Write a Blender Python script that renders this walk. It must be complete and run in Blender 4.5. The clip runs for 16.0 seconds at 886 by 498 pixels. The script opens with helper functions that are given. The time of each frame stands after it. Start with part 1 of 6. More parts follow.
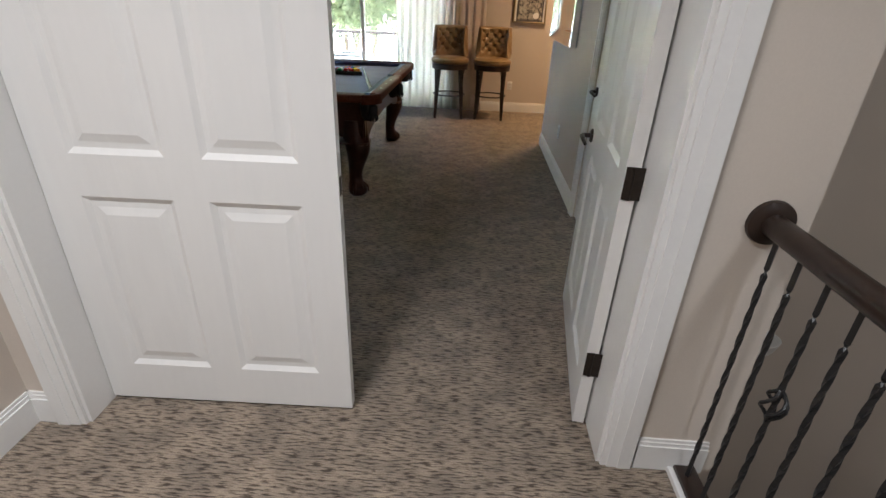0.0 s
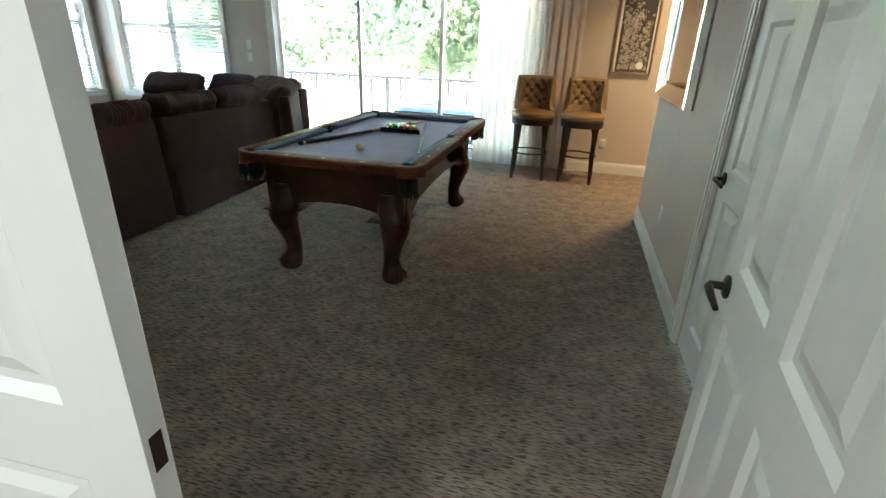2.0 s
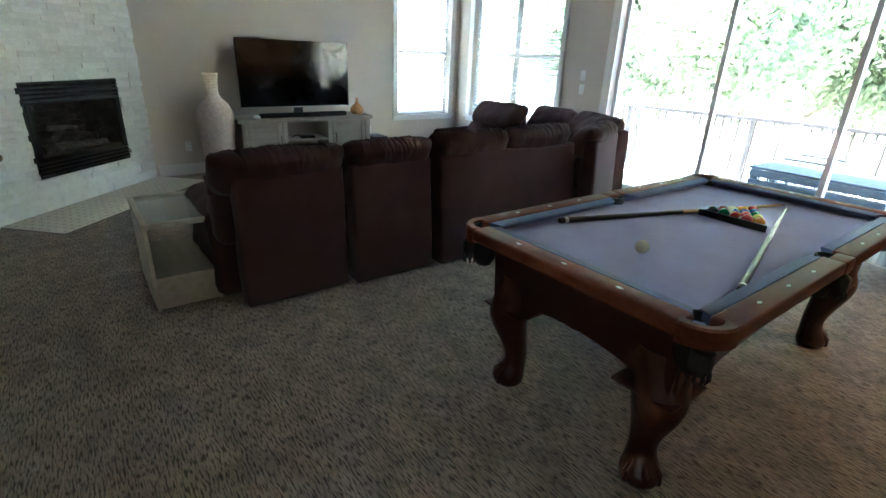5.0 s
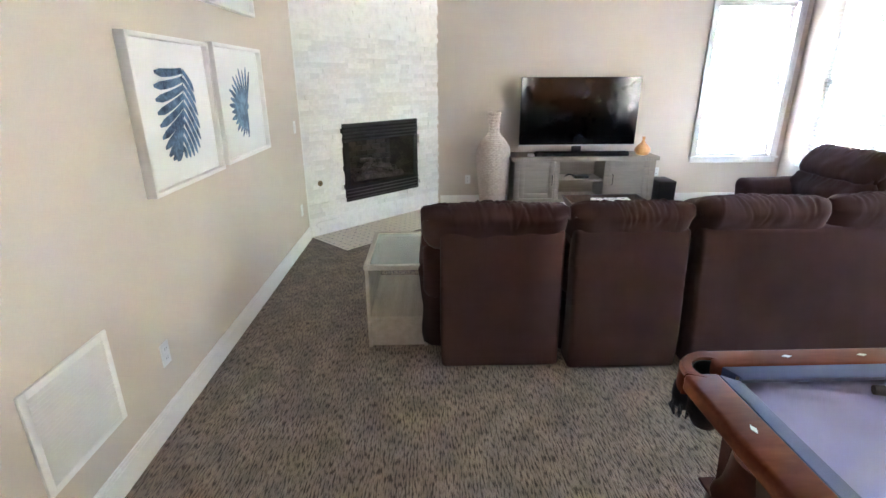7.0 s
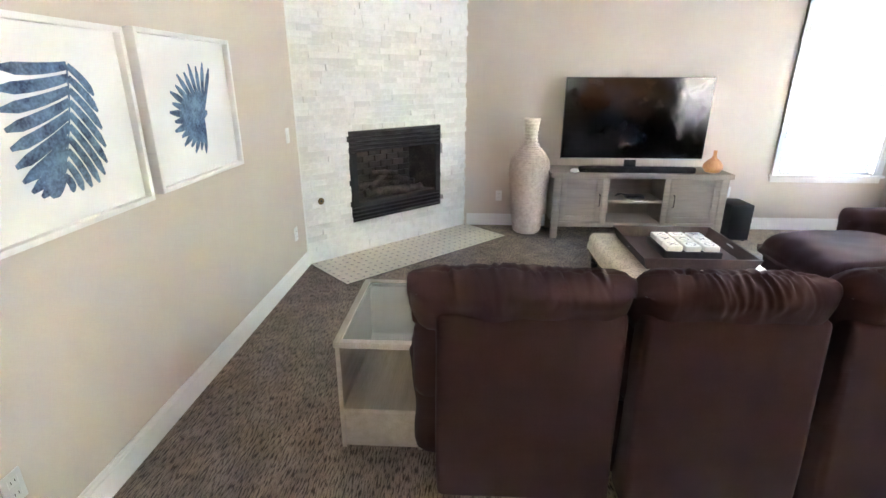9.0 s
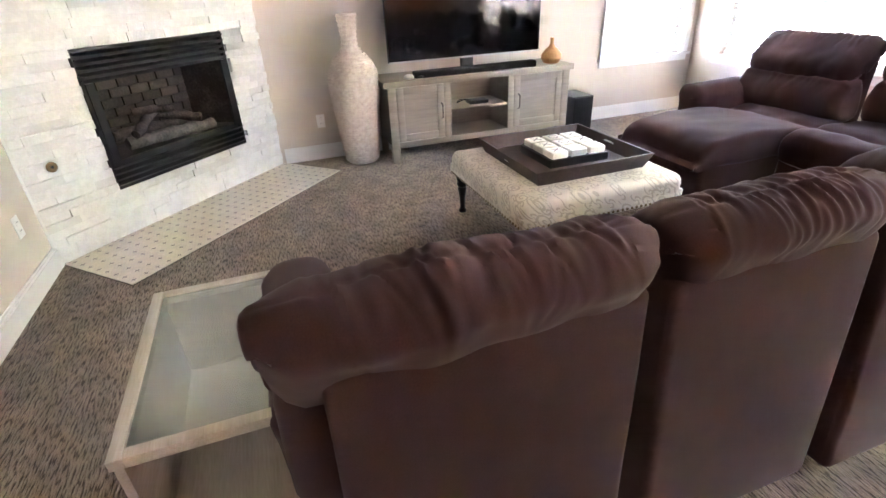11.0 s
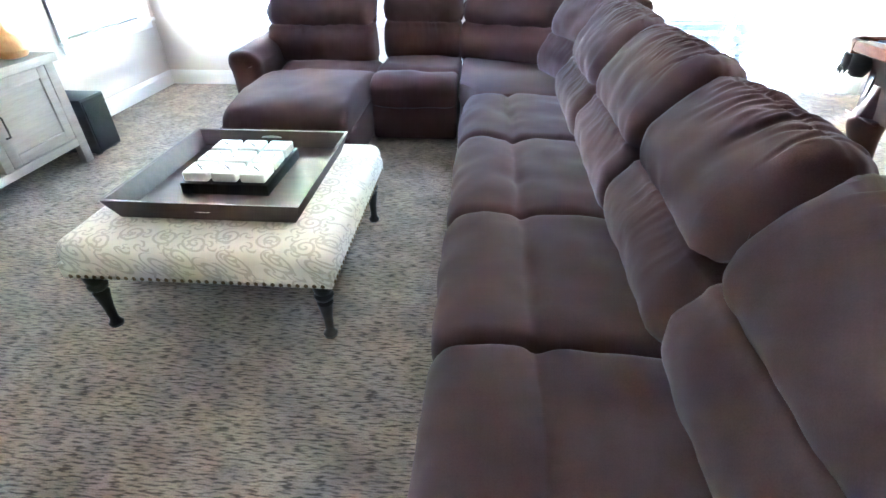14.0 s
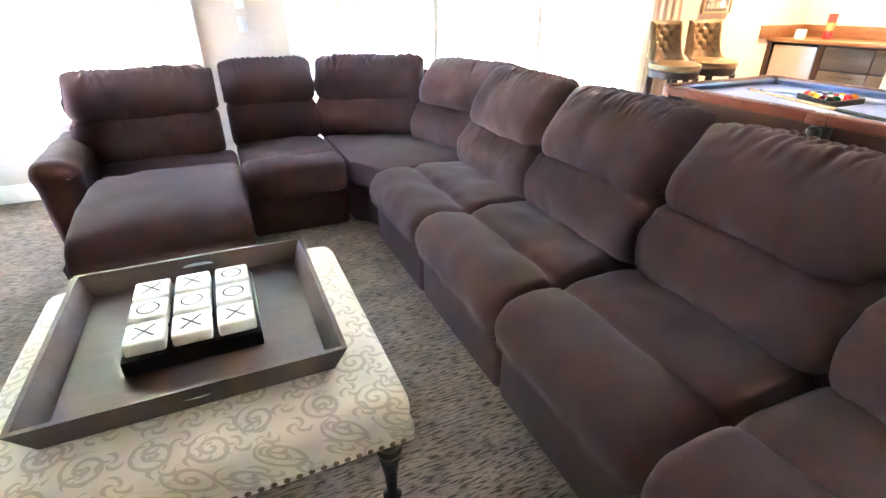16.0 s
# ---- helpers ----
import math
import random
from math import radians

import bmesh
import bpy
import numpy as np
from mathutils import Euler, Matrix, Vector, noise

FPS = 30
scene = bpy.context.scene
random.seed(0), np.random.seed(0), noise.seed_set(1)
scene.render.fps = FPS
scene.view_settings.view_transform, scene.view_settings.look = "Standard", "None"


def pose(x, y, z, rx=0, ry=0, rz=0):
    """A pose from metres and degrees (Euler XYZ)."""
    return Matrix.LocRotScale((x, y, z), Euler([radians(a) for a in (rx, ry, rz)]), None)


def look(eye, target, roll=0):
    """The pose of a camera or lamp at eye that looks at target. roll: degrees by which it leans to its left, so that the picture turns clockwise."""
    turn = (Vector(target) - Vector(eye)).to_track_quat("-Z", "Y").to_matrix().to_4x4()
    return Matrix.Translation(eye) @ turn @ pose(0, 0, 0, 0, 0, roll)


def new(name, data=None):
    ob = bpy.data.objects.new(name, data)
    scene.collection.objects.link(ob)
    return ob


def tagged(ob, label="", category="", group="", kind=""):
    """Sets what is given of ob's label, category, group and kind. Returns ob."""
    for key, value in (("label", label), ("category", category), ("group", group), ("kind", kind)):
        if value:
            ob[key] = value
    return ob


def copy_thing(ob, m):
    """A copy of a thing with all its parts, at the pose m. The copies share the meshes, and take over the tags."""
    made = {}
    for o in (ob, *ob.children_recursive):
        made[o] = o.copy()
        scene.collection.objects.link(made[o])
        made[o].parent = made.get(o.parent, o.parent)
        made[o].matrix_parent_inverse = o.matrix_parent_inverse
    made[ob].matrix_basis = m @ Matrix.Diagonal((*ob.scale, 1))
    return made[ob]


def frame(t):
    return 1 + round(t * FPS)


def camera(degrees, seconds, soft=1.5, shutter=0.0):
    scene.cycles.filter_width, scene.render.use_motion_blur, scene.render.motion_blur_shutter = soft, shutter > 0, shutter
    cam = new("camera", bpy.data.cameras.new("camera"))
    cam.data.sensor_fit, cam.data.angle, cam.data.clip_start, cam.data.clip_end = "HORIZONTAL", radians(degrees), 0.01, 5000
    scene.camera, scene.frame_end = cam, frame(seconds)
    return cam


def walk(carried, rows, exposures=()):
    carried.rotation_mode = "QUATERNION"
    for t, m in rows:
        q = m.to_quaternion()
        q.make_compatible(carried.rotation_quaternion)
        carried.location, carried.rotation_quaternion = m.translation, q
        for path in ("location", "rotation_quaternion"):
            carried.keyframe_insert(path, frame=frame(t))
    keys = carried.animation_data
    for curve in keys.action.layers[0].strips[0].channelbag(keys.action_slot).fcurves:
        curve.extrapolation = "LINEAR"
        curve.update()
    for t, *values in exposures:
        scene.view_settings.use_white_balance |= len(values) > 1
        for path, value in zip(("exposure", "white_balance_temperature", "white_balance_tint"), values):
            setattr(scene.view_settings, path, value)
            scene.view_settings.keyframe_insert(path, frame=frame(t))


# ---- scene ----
cam = camera(84.5, 16.0)
PATH = [
    (0, (-0.029, -0.046, 1.412), (-0.108, 1.736, 0.508), 2.4),
    (0.5, (0.075, 0.171, 1.419), (-0.14, 1.947, 0.525), 2.4),
    (1, (0.102, 0.442, 1.424), (-0.16, 2.231, 0.57), 2.4),
    (1.5, (0.08, 0.694, 1.443), (-0.255, 2.495, 0.64), 2.4),
    (2, (0.086, 0.937, 1.437), (-0.352, 2.728, 0.663), 2.2),
    (2.5, (0.074, 1.172, 1.455), (-0.477, 2.941, 0.701), 1.5),
    (3, (0.005, 1.419, 1.454), (-0.654, 3.157, 0.715), 1.0),
    (3.5, (-0.103, 1.643, 1.474), (-0.883, 3.333, 0.741), 0.8),
    (4, (-0.169, 1.823, 1.464), (-1.109, 3.43, 0.733), 1.4),
    (4.5, (-0.191, 1.993, 1.48), (-1.405, 3.396, 0.733), 2.1),
    (5, (-0.22, 2.115, 1.5), (-1.7, 3.242, 0.764), 2.4),
    (7.5, (-0.766, 2.811, 1.607), (-2.655, 2.697, 0.961), -0.2),
    (8, (-1.009, 2.855, 1.61), (-2.893, 2.66, 0.966), 0.3),
    (10.5, (-2.158, 2.878, 1.5), (-3.938, 3.239, 0.664), -1.7),
    (11, (-2.394, 2.772, 1.393), (-4.055, 3.342, 0.435), -2.6),
    (11.5, (-2.716, 2.720, 1.353), (-4.181, 3.522, 0.253), -3.0),
    (12, (-2.913, 2.587, 1.353), (-4.142, 3.637, 0.174), -2.6),
    (12.5, (-3.113, 2.499, 1.353), (-4.102, 3.766, 0.162), -2.5),
    (13, (-3.331, 2.485, 1.353), (-4.042, 3.918, 0.152), -1.7),
    (13.5, (-3.610, 2.542, 1.353), (-4.030, 4.110, 0.184), -0.6),
    (14, (-3.823, 2.550, 1.353), (-3.956, 4.202, 0.234), -0.4),
    (14.5, (-4.048, 2.539, 1.353), (-3.898, 4.248, 0.325), -0.5),
    (15, (-4.218, 2.678, 1.333), (-3.804, 4.376, 0.36), -0.0),
    (15.5, (-4.39, 2.864, 1.337), (-3.793, 4.524, 0.395), 0.1),
    (16, (-4.623, 2.963, 1.332), (-3.907, 4.595, 0.424), -0.2),
]
EXPOSURES = [(0.0, 5.25, 6450, 12), (0.5, 5.05, 6470, 12), (1.0, 5.05, 6500, 12), (1.5, 5.5, 6500, 9), (2.0, 5.65, 6250, 0), (2.5, 5.55, 5650, -10), (3.0, 5.9, 6400, 5), (3.5, 5.85, 6600, 13), (4.0, 5.45, 6350, 9), (4.5, 5.55, 6000, 5), (5.0, 5.8, 5950, 5), (7.3, 7.2, 6350, 22), (8.2, 7.4, 6400, 22), (10.4, 6.8, 6550, 24), (11.0, 7.58, 6850, 29), (11.5, 8.3, 7400, 30), (12.0, 8.55, 7100, 26), (12.5, 8.6, 6000, 15), (13.5, 8.32, 5500, 13), (14.0, 8.3, 5600, 12), (14.5, 8.05, 5750, 8), (15.5, 8.0, 6300, 15), (16.0, 7.95, 6500, 18)]
walk(cam, [(t, look(eye, target, roll)) for t, eye, target, roll in PATH], EXPOSURES)

# ---- light ----
world = bpy.data.worlds.new("sky")
scene.world = world
world.use_nodes = True
wn = world.node_tree
sky = wn.nodes.new("ShaderNodeTexSky")
sky.sky_type, sky.sun_disc = "NISHITA", False
sky.sun_elevation, sky.sun_rotation = radians(58), radians(140)
back = wn.nodes["Background"]
back.inputs["Strength"].default_value = 0.15
wn.links.new(sky.outputs["Color"], back.inputs["Color"])
sun = new("sun", bpy.data.lights.new("sun", "SUN"))
sun.data.energy, sun.data.angle, sun.data.color = 5.0, radians(0.6), (1.0, 0.95, 0.86)
sun.matrix_world = look((5, -6, 12.5), (0, 0, 0))


def unseen_lamp(x, y, z, watts, colour, size=0.14, spread=180):
    lamp = new("unseen_ceiling_lamp", bpy.data.lights.new("unseen_ceiling_lamp", "AREA"))
    lamp.data.shape, lamp.data.size, lamp.data.energy, lamp.data.color = "DISK", size, watts, colour
    lamp.data.spread = radians(spread)
    lamp.location = (x, y, z)
    return lamp


WARM = (1.0, 0.67, 0.38)
CEIL = 3.0
unseen_lamp(1.3, 6.5, CEIL - 0.02, 0.8, WARM, 0.5, 105)
# added lamp, not a known fixture: bluish fill for daylight in the stairwell
unseen_lamp(1.35, -0.5, CEIL - 0.02, 0.65, (0.85, 0.93, 1.0), 0.5)
unseen_lamp(-0.8, -0.2, CEIL - 0.02, 1.05, (0.95, 0.97, 1.0), 0.6, 125)


# ---- materials ----
def mat(name, colour, rough=0.6, metal=0.0, var=0.12, scale=6.0, fine=120.0, bump=0.1, spec=0.5, sheen=0.0, coat=0.0, alt=None, stretch=(1, 1, 1), rnd=0.0):
    """A surface with variation at two scales, in metres of the object, and fine relief."""
    m = bpy.data.materials.new(name)
    m.use_nodes = True
    nt = m.node_tree
    b = nt.nodes["Principled BSDF"]
    b.inputs["Roughness"].default_value, b.inputs["Metallic"].default_value = rough, metal
    b.inputs["Specular IOR Level"].default_value = spec
    b.inputs["Sheen Weight"].default_value, b.inputs["Coat Weight"].default_value = sheen, coat
    co = nt.nodes.new("ShaderNodeTexCoord")
    mp = nt.nodes.new("ShaderNodeMapping")
    mp.inputs["Scale"].default_value = stretch
    nt.links.new(co.outputs["Object"], mp.inputs["Vector"])
    big, small = nt.nodes.new("ShaderNodeTexNoise"), nt.nodes.new("ShaderNodeTexNoise")
    for n, s, d in ((big, scale, 4), (small, fine, 3)):
        n.inputs["Scale"].default_value, n.inputs["Detail"].default_value = s, d
        nt.links.new(mp.outputs["Vector"], n.inputs["Vector"])
    mixn = nt.nodes.new("ShaderNodeMath")
    mixn.operation = "MULTIPLY_ADD"
    mixn.inputs[1].default_value = 0.6
    half = nt.nodes.new("ShaderNodeMath")
    half.operation = "MULTIPLY"
    half.inputs[1].default_value = 0.4
    nt.links.new(small.outputs["Fac"], half.inputs[0])
    nt.links.new(big.outputs["Fac"], mixn.inputs[0])
    nt.links.new(half.outputs[0], mixn.inputs[2])
    fac = mixn.outputs[0]
    if rnd:
        oi = nt.nodes.new("ShaderNodeObjectInfo")
        ad = nt.nodes.new("ShaderNodeMath")
        ad.operation = "MULTIPLY_ADD"
        ad.inputs[1].default_value = rnd
        nt.links.new(oi.outputs["Random"], ad.inputs[0])
        nt.links.new(fac, ad.inputs[2])
        sb = nt.nodes.new("ShaderNodeMath")
        sb.operation = "SUBTRACT"
        sb.inputs[1].default_value = rnd / 2
        nt.links.new(ad.outputs[0], sb.inputs[0])
        fac = sb.outputs[0]
    ramp = nt.nodes.new("ShaderNodeValToRGB")
    c2 = alt or tuple(min(1, c * (1 + var)) for c in colour)
    c1 = colour if alt else tuple(c * (1 - var) for c in colour)
    ramp.color_ramp.elements[0].position, ramp.color_ramp.elements[1].position = 0.35, 0.65
    ramp.color_ramp.elements[0].color, ramp.color_ramp.elements[1].color = (*c1, 1), (*c2, 1)
    nt.links.new(fac, ramp.inputs["Fac"])
    nt.links.new(ramp.outputs["Color"], b.inputs["Base Color"])
    if bump:
        bp = nt.nodes.new("ShaderNodeBump")
        bp.inputs["Strength"].default_value, bp.inputs["Distance"].default_value = bump, 0.01
        nt.links.new(small.outputs["Fac"], bp.inputs["Height"])
        nt.links.new(bp.outputs["Normal"], b.inputs["Normal"])
    return m


WALL = mat("greige_wall_paint", (0.62, 0.55, 0.48), 0.85, var=0.03, scale=1.5, fine=180, bump=0.05, spec=0.25)
TRIM = mat("white_trim_paint", (0.8, 0.79, 0.77), 0.4, var=0.02, scale=3, fine=60, bump=0.02)
DOOR = mat("white_door_paint", (0.78, 0.77, 0.75), 0.45, var=0.02, scale=2, fine=40, bump=0.06, stretch=(1, 1, 0.15))
CEILM = mat("ceiling_paint", (0.8, 0.79, 0.77), 0.9, var=0.02, bump=0.05)


def carpet():
    """Tweed loop pile: rows of pale loops with dark gaps, brushed patches and fine fibre."""
    m = bpy.data.materials.new("brown_tweed_carpet")
    m.use_nodes = True
    nt = m.node_tree
    b = nt.nodes["Principled BSDF"]
    b.inputs["Roughness"].default_value, b.inputs["Specular IOR Level"].default_value, b.inputs["Sheen Weight"].default_value = 0.95, 0.1, 0.15
    co = nt.nodes.new("ShaderNodeTexCoord")

    def tex(stretch, scale, detail):
        mp = nt.nodes.new("ShaderNodeMapping")
        mp.inputs["Scale"].default_value = stretch
        n = nt.nodes.new("ShaderNodeTexNoise")
        n.inputs["Scale"].default_value, n.inputs["Detail"].default_value = scale, detail
        nt.links.new(co.outputs["Object"], mp.inputs["Vector"])
        nt.links.new(mp.outputs["Vector"], n.inputs["Vector"])
        return n.outputs["Fac"]

    def ramp(fac, p0, p1, c0, c1):
        r = nt.nodes.new("ShaderNodeValToRGB")
        r.color_ramp.elements[0].position, r.color_ramp.elements[1].position = p0, p1
        r.color_ramp.elements[0].color, r.color_ramp.elements[1].color = (*c0, 1), (*c1, 1)
        nt.links.new(fac, r.inputs["Fac"])
        return r.outputs["Color"]

    def mult(a, c):
        x = nt.nodes.new("ShaderNodeMix")
        x.data_type, x.blend_type = "RGBA", "MULTIPLY"
        x.inputs["Factor"].default_value = 1.0
        nt.links.new(a, x.inputs["A"])
        nt.links.new(c, x.inputs["B"])
        return x.outputs["Result"]

    loops = tex((22, 135, 25), 1.0, 2.0)
    col = ramp(loops, 0.37, 0.53, (0.072, 0.054, 0.041), (0.305, 0.245, 0.192))
    col = mult(col, ramp(tex((1, 1.3, 1), 6.5, 5.0), 0.36, 0.64, (0.78, 0.78, 0.78), (1.2, 1.18, 1.14)))
    col = mult(col, ramp(tex((1, 1, 1), 260, 2.0), 0.3, 0.7, (0.75, 0.75, 0.75), (1.15, 1.15, 1.15)))
    nt.links.new(col, b.inputs["Base Color"])
    bp = nt.nodes.new("ShaderNodeBump")
    bp.inputs["Strength"].default_value, bp.inputs["Distance"].default_value = 0.8, 0.012
    nt.links.new(loops, bp.inputs["Height"])
    nt.links.new(bp.outputs["Normal"], b.inputs["Normal"])
    return m


CARPET = carpet()
CHOC = mat("chocolate_microfibre", (0.0395, 0.0176, 0.0153), 0.95, alt=(0.059, 0.0272, 0.0238), scale=5, fine=300, bump=0.06, spec=0.08, sheen=0.09)
MAHOG = mat("mahogany_wood", (0.036, 0.0125, 0.008), 0.3, alt=(0.066, 0.021, 0.013), scale=8, fine=60, bump=0.04, spec=0.3, coat=0.03, stretch=(1, 0.2, 1))
# rails lighter and redder than MAHOG: warm lamplight put into the wood colour
RAILWOOD = mat("warm_lit_rail_wood", (0.1, 0.027, 0.014), 0.42, alt=(0.17, 0.05, 0.025), scale=8, fine=60, bump=0.02, spec=0.05, stretch=(1, 0.2, 1))
FELT = mat("grey_blue_felt", (0.3, 0.315, 0.52), 0.95, var=0.1, scale=5, fine=400, bump=0.08, spec=0.1, sheen=0.3)
BLACK = mat("black_metal", (0.012, 0.012, 0.013), 0.4, metal=0.0, var=0.2, fine=90, bump=0.05)
LEATHER = mat("tan_leather", (0.165, 0.103, 0.044), 0.3, alt=(0.27, 0.175, 0.078), scale=7, fine=140, bump=0.12)
ESPRESSO = mat("espresso_wood", (0.017, 0.0095, 0.007), 0.32, alt=(0.032, 0.018, 0.0125), scale=8, fine=50, bump=0.05)
GREYWOOD = mat("greywashed_wood", (0.265, 0.222, 0.18), 0.6, alt=(0.33, 0.28, 0.228), scale=5, fine=30, bump=0.05, stretch=(8, 0.6, 8))
DECK = mat("pale_deck", (0.5, 0.48, 0.45), 0.8, var=0.08, scale=3, bump=0.1)
SCREEN = mat("black_screen", (0.006, 0.006, 0.007), 0.09, var=0.1, bump=0.0, spec=0.22)
STONE = mat("whitewashed_stone", (0.7, 0.69, 0.67), 0.8, alt=(0.83, 0.82, 0.8), scale=14, fine=70, bump=0.3, rnd=0.25)
BLIND = mat("blind_slats", (0.8, 0.8, 0.78), 0.5, var=0.02, bump=0.02)
BRONZE = mat("dark_bronze", (0.05, 0.04, 0.034), 0.35, metal=0.8, var=0.2, fine=60, bump=0.04)
BRASS = mat("aged_brass_nails", (0.2, 0.14, 0.08), 0.3, metal=1.0, var=0.15, bump=0.0)
BLACKWOOD = mat("black_lacquered_wood", (0.012, 0.011, 0.01), 0.3, var=0.25, fine=60, bump=0.05)
TRAY = mat("dark_brown_tray_wood", (0.05, 0.026, 0.019), 0.5, alt=(0.082, 0.045, 0.033), scale=9, fine=50, bump=0.05, stretch=(0.3, 3, 3))
SLOT = mat("pale_slot", (0.75, 0.73, 0.7), 0.6, var=0.05)
CREAM = mat("cream_block_paint", (0.8, 0.77, 0.7), 0.5, var=0.04, fine=60, bump=0.05)
INK = mat("grey_black_ink", (0.06, 0.06, 0.065), 0.7, var=0.2, bump=0.0)
PALEWOOD = mat("pale_washed_wood", (0.4, 0.345, 0.26), 0.55, alt=(0.53, 0.475, 0.38), scale=4, fine=30, bump=0.08, stretch=(0.6, 6, 6))
SILVER = mat("brushed_silver", (0.55, 0.55, 0.56), 0.3, metal=0.9, var=0.05, fine=200, bump=0.02)
BLACKCLOTH = mat("black_speaker_cloth", (0.012, 0.012, 0.013), 0.9, var=0.3, fine=600, bump=0.3)
PLASTIC = mat("white_plastic", (0.78, 0.78, 0.76), 0.35, var=0.02, bump=0.0)
GOURD = mat("orange_gourd_glaze", (0.42, 0.17, 0.05), 0.3, alt=(0.58, 0.3, 0.11), scale=14, fine=60, bump=0.05, stretch=(1, 1, 0.3))
ROPE = mat("whitewashed_rope", (0.55, 0.45, 0.385), 0.9, alt=(0.74, 0.65, 0.585), scale=30, fine=160, bump=0.3)


# the bed's felt again, darkened for the shaded side of the rail cushions
FELTSHADE = mat("shaded_rail_felt", (0.09, 0.12, 0.24), 0.95, var=0.12, scale=6, fine=400, bump=0.08, spec=0.1, sheen=0.3)
NETM = mat("black_pocket_leather", (0.014, 0.012, 0.011), 0.5, var=0.2, fine=90, bump=0.15)
PEARL = mat("pearl_inlay", (0.75, 0.72, 0.65), 0.25, var=0.06)
IVORY = mat("ivory_ball", (0.78, 0.73, 0.58), 0.08, var=0.03, coat=0.5, bump=0.0)
CUEWOOD = mat("maple_cue", (0.45, 0.25, 0.1), 0.2, alt=(0.6, 0.36, 0.16), scale=12, fine=60, coat=0.4, bump=0.0)
CUEGREY = mat("pale_grey_cue", (0.42, 0.45, 0.5), 0.15, var=0.08, coat=0.5, bump=0.0)
SHEER = mat("ivory_curtain", (0.78, 0.74, 0.66), 0.9, var=0.04, scale=3, fine=250, bump=0.08, sheen=0.2)
LINEN = mat("beige_curtain", (0.82, 0.76, 0.7), 0.9, var=0.06, scale=3, fine=250, bump=0.1, sheen=0.2)
GOLD = mat("champagne_gold_frame", (0.5, 0.4, 0.24), 0.28, metal=0.85, var=0.12, scale=20, bump=0.05)
PAPER = mat("white_paper", (0.8, 0.8, 0.79), 0.8, var=0.01, bump=0.0)
PRINTDARK = mat("dark_print", (0.05, 0.045, 0.05), 0.6, var=0.25, scale=9, bump=0.0)
PRINTPALE = mat("pale_print_flowers", (0.36, 0.335, 0.29), 0.6, var=0.4, scale=25, bump=0.0)
NAVY = mat("indigo_watercolour", (0.012, 0.03, 0.085), 0.7, alt=(0.17, 0.29, 0.45), scale=16, fine=90, bump=0.0)
MIRROR = mat("mirror_silver", (0.9, 0.9, 0.9), 0.02, metal=1.0, var=0.0, bump=0.0)
STEEL = mat("stainless_steel", (0.5, 0.5, 0.5), 0.32, metal=1.0, var=0.04, fine=200, bump=0.02, stretch=(1, 1, 12))
BARWOOD = mat("walnut_bar_top", (0.12, 0.055, 0.025), 0.3, alt=(0.22, 0.11, 0.05), scale=6, fine=40, bump=0.04, coat=0.3, stretch=(4, 0.6, 4))
DARKCAB = mat("dark_grey_cabinet", (0.06, 0.06, 0.055), 0.45, var=0.12, scale=5, fine=50, bump=0.05)
REDCAN = mat("red_tin", (0.45, 0.03, 0.03), 0.35, var=0.2, scale=20, bump=0.0)
SOOT = mat("sooty_firebrick", (0.035, 0.029, 0.024), 0.9, alt=(0.1, 0.084, 0.068), scale=7, fine=60, bump=0.3, rnd=0.3)
LOGM = mat("ceramic_logs", (0.025, 0.02, 0.017), 0.9, alt=(0.14, 0.12, 0.1), scale=12, fine=60, bump=0.5)
LEAF = mat("sunlit_foliage", (0.14, 0.18, 0.13), 0.6, alt=(0.26, 0.32, 0.23), scale=0.8, fine=5, bump=0.0)
BARK = mat("grey_bark", (0.3, 0.26, 0.22), 0.9, var=0.3, scale=3, fine=30, bump=0.4)
GRASS = mat("dry_pale_ground", (0.32, 0.31, 0.25), 0.9, var=0.3, scale=0.5, fine=8, bump=0.2)
ROOFM = mat("pale_grey_roof", (0.5, 0.5, 0.5), 0.8, var=0.1, scale=2, fine=12, bump=0.2)
SIDING = mat("white_siding", (0.72, 0.72, 0.7), 0.7, var=0.05, scale=2, fine=12, bump=0.1)
PATIO = mat("blue_grey_outdoor_wicker", (0.028, 0.04, 0.048), 0.7, var=0.15, scale=8, fine=80, bump=0.2)
CUSH = mat("grey_outdoor_cushion", (0.1, 0.115, 0.122), 0.9, var=0.06, bump=0.1)


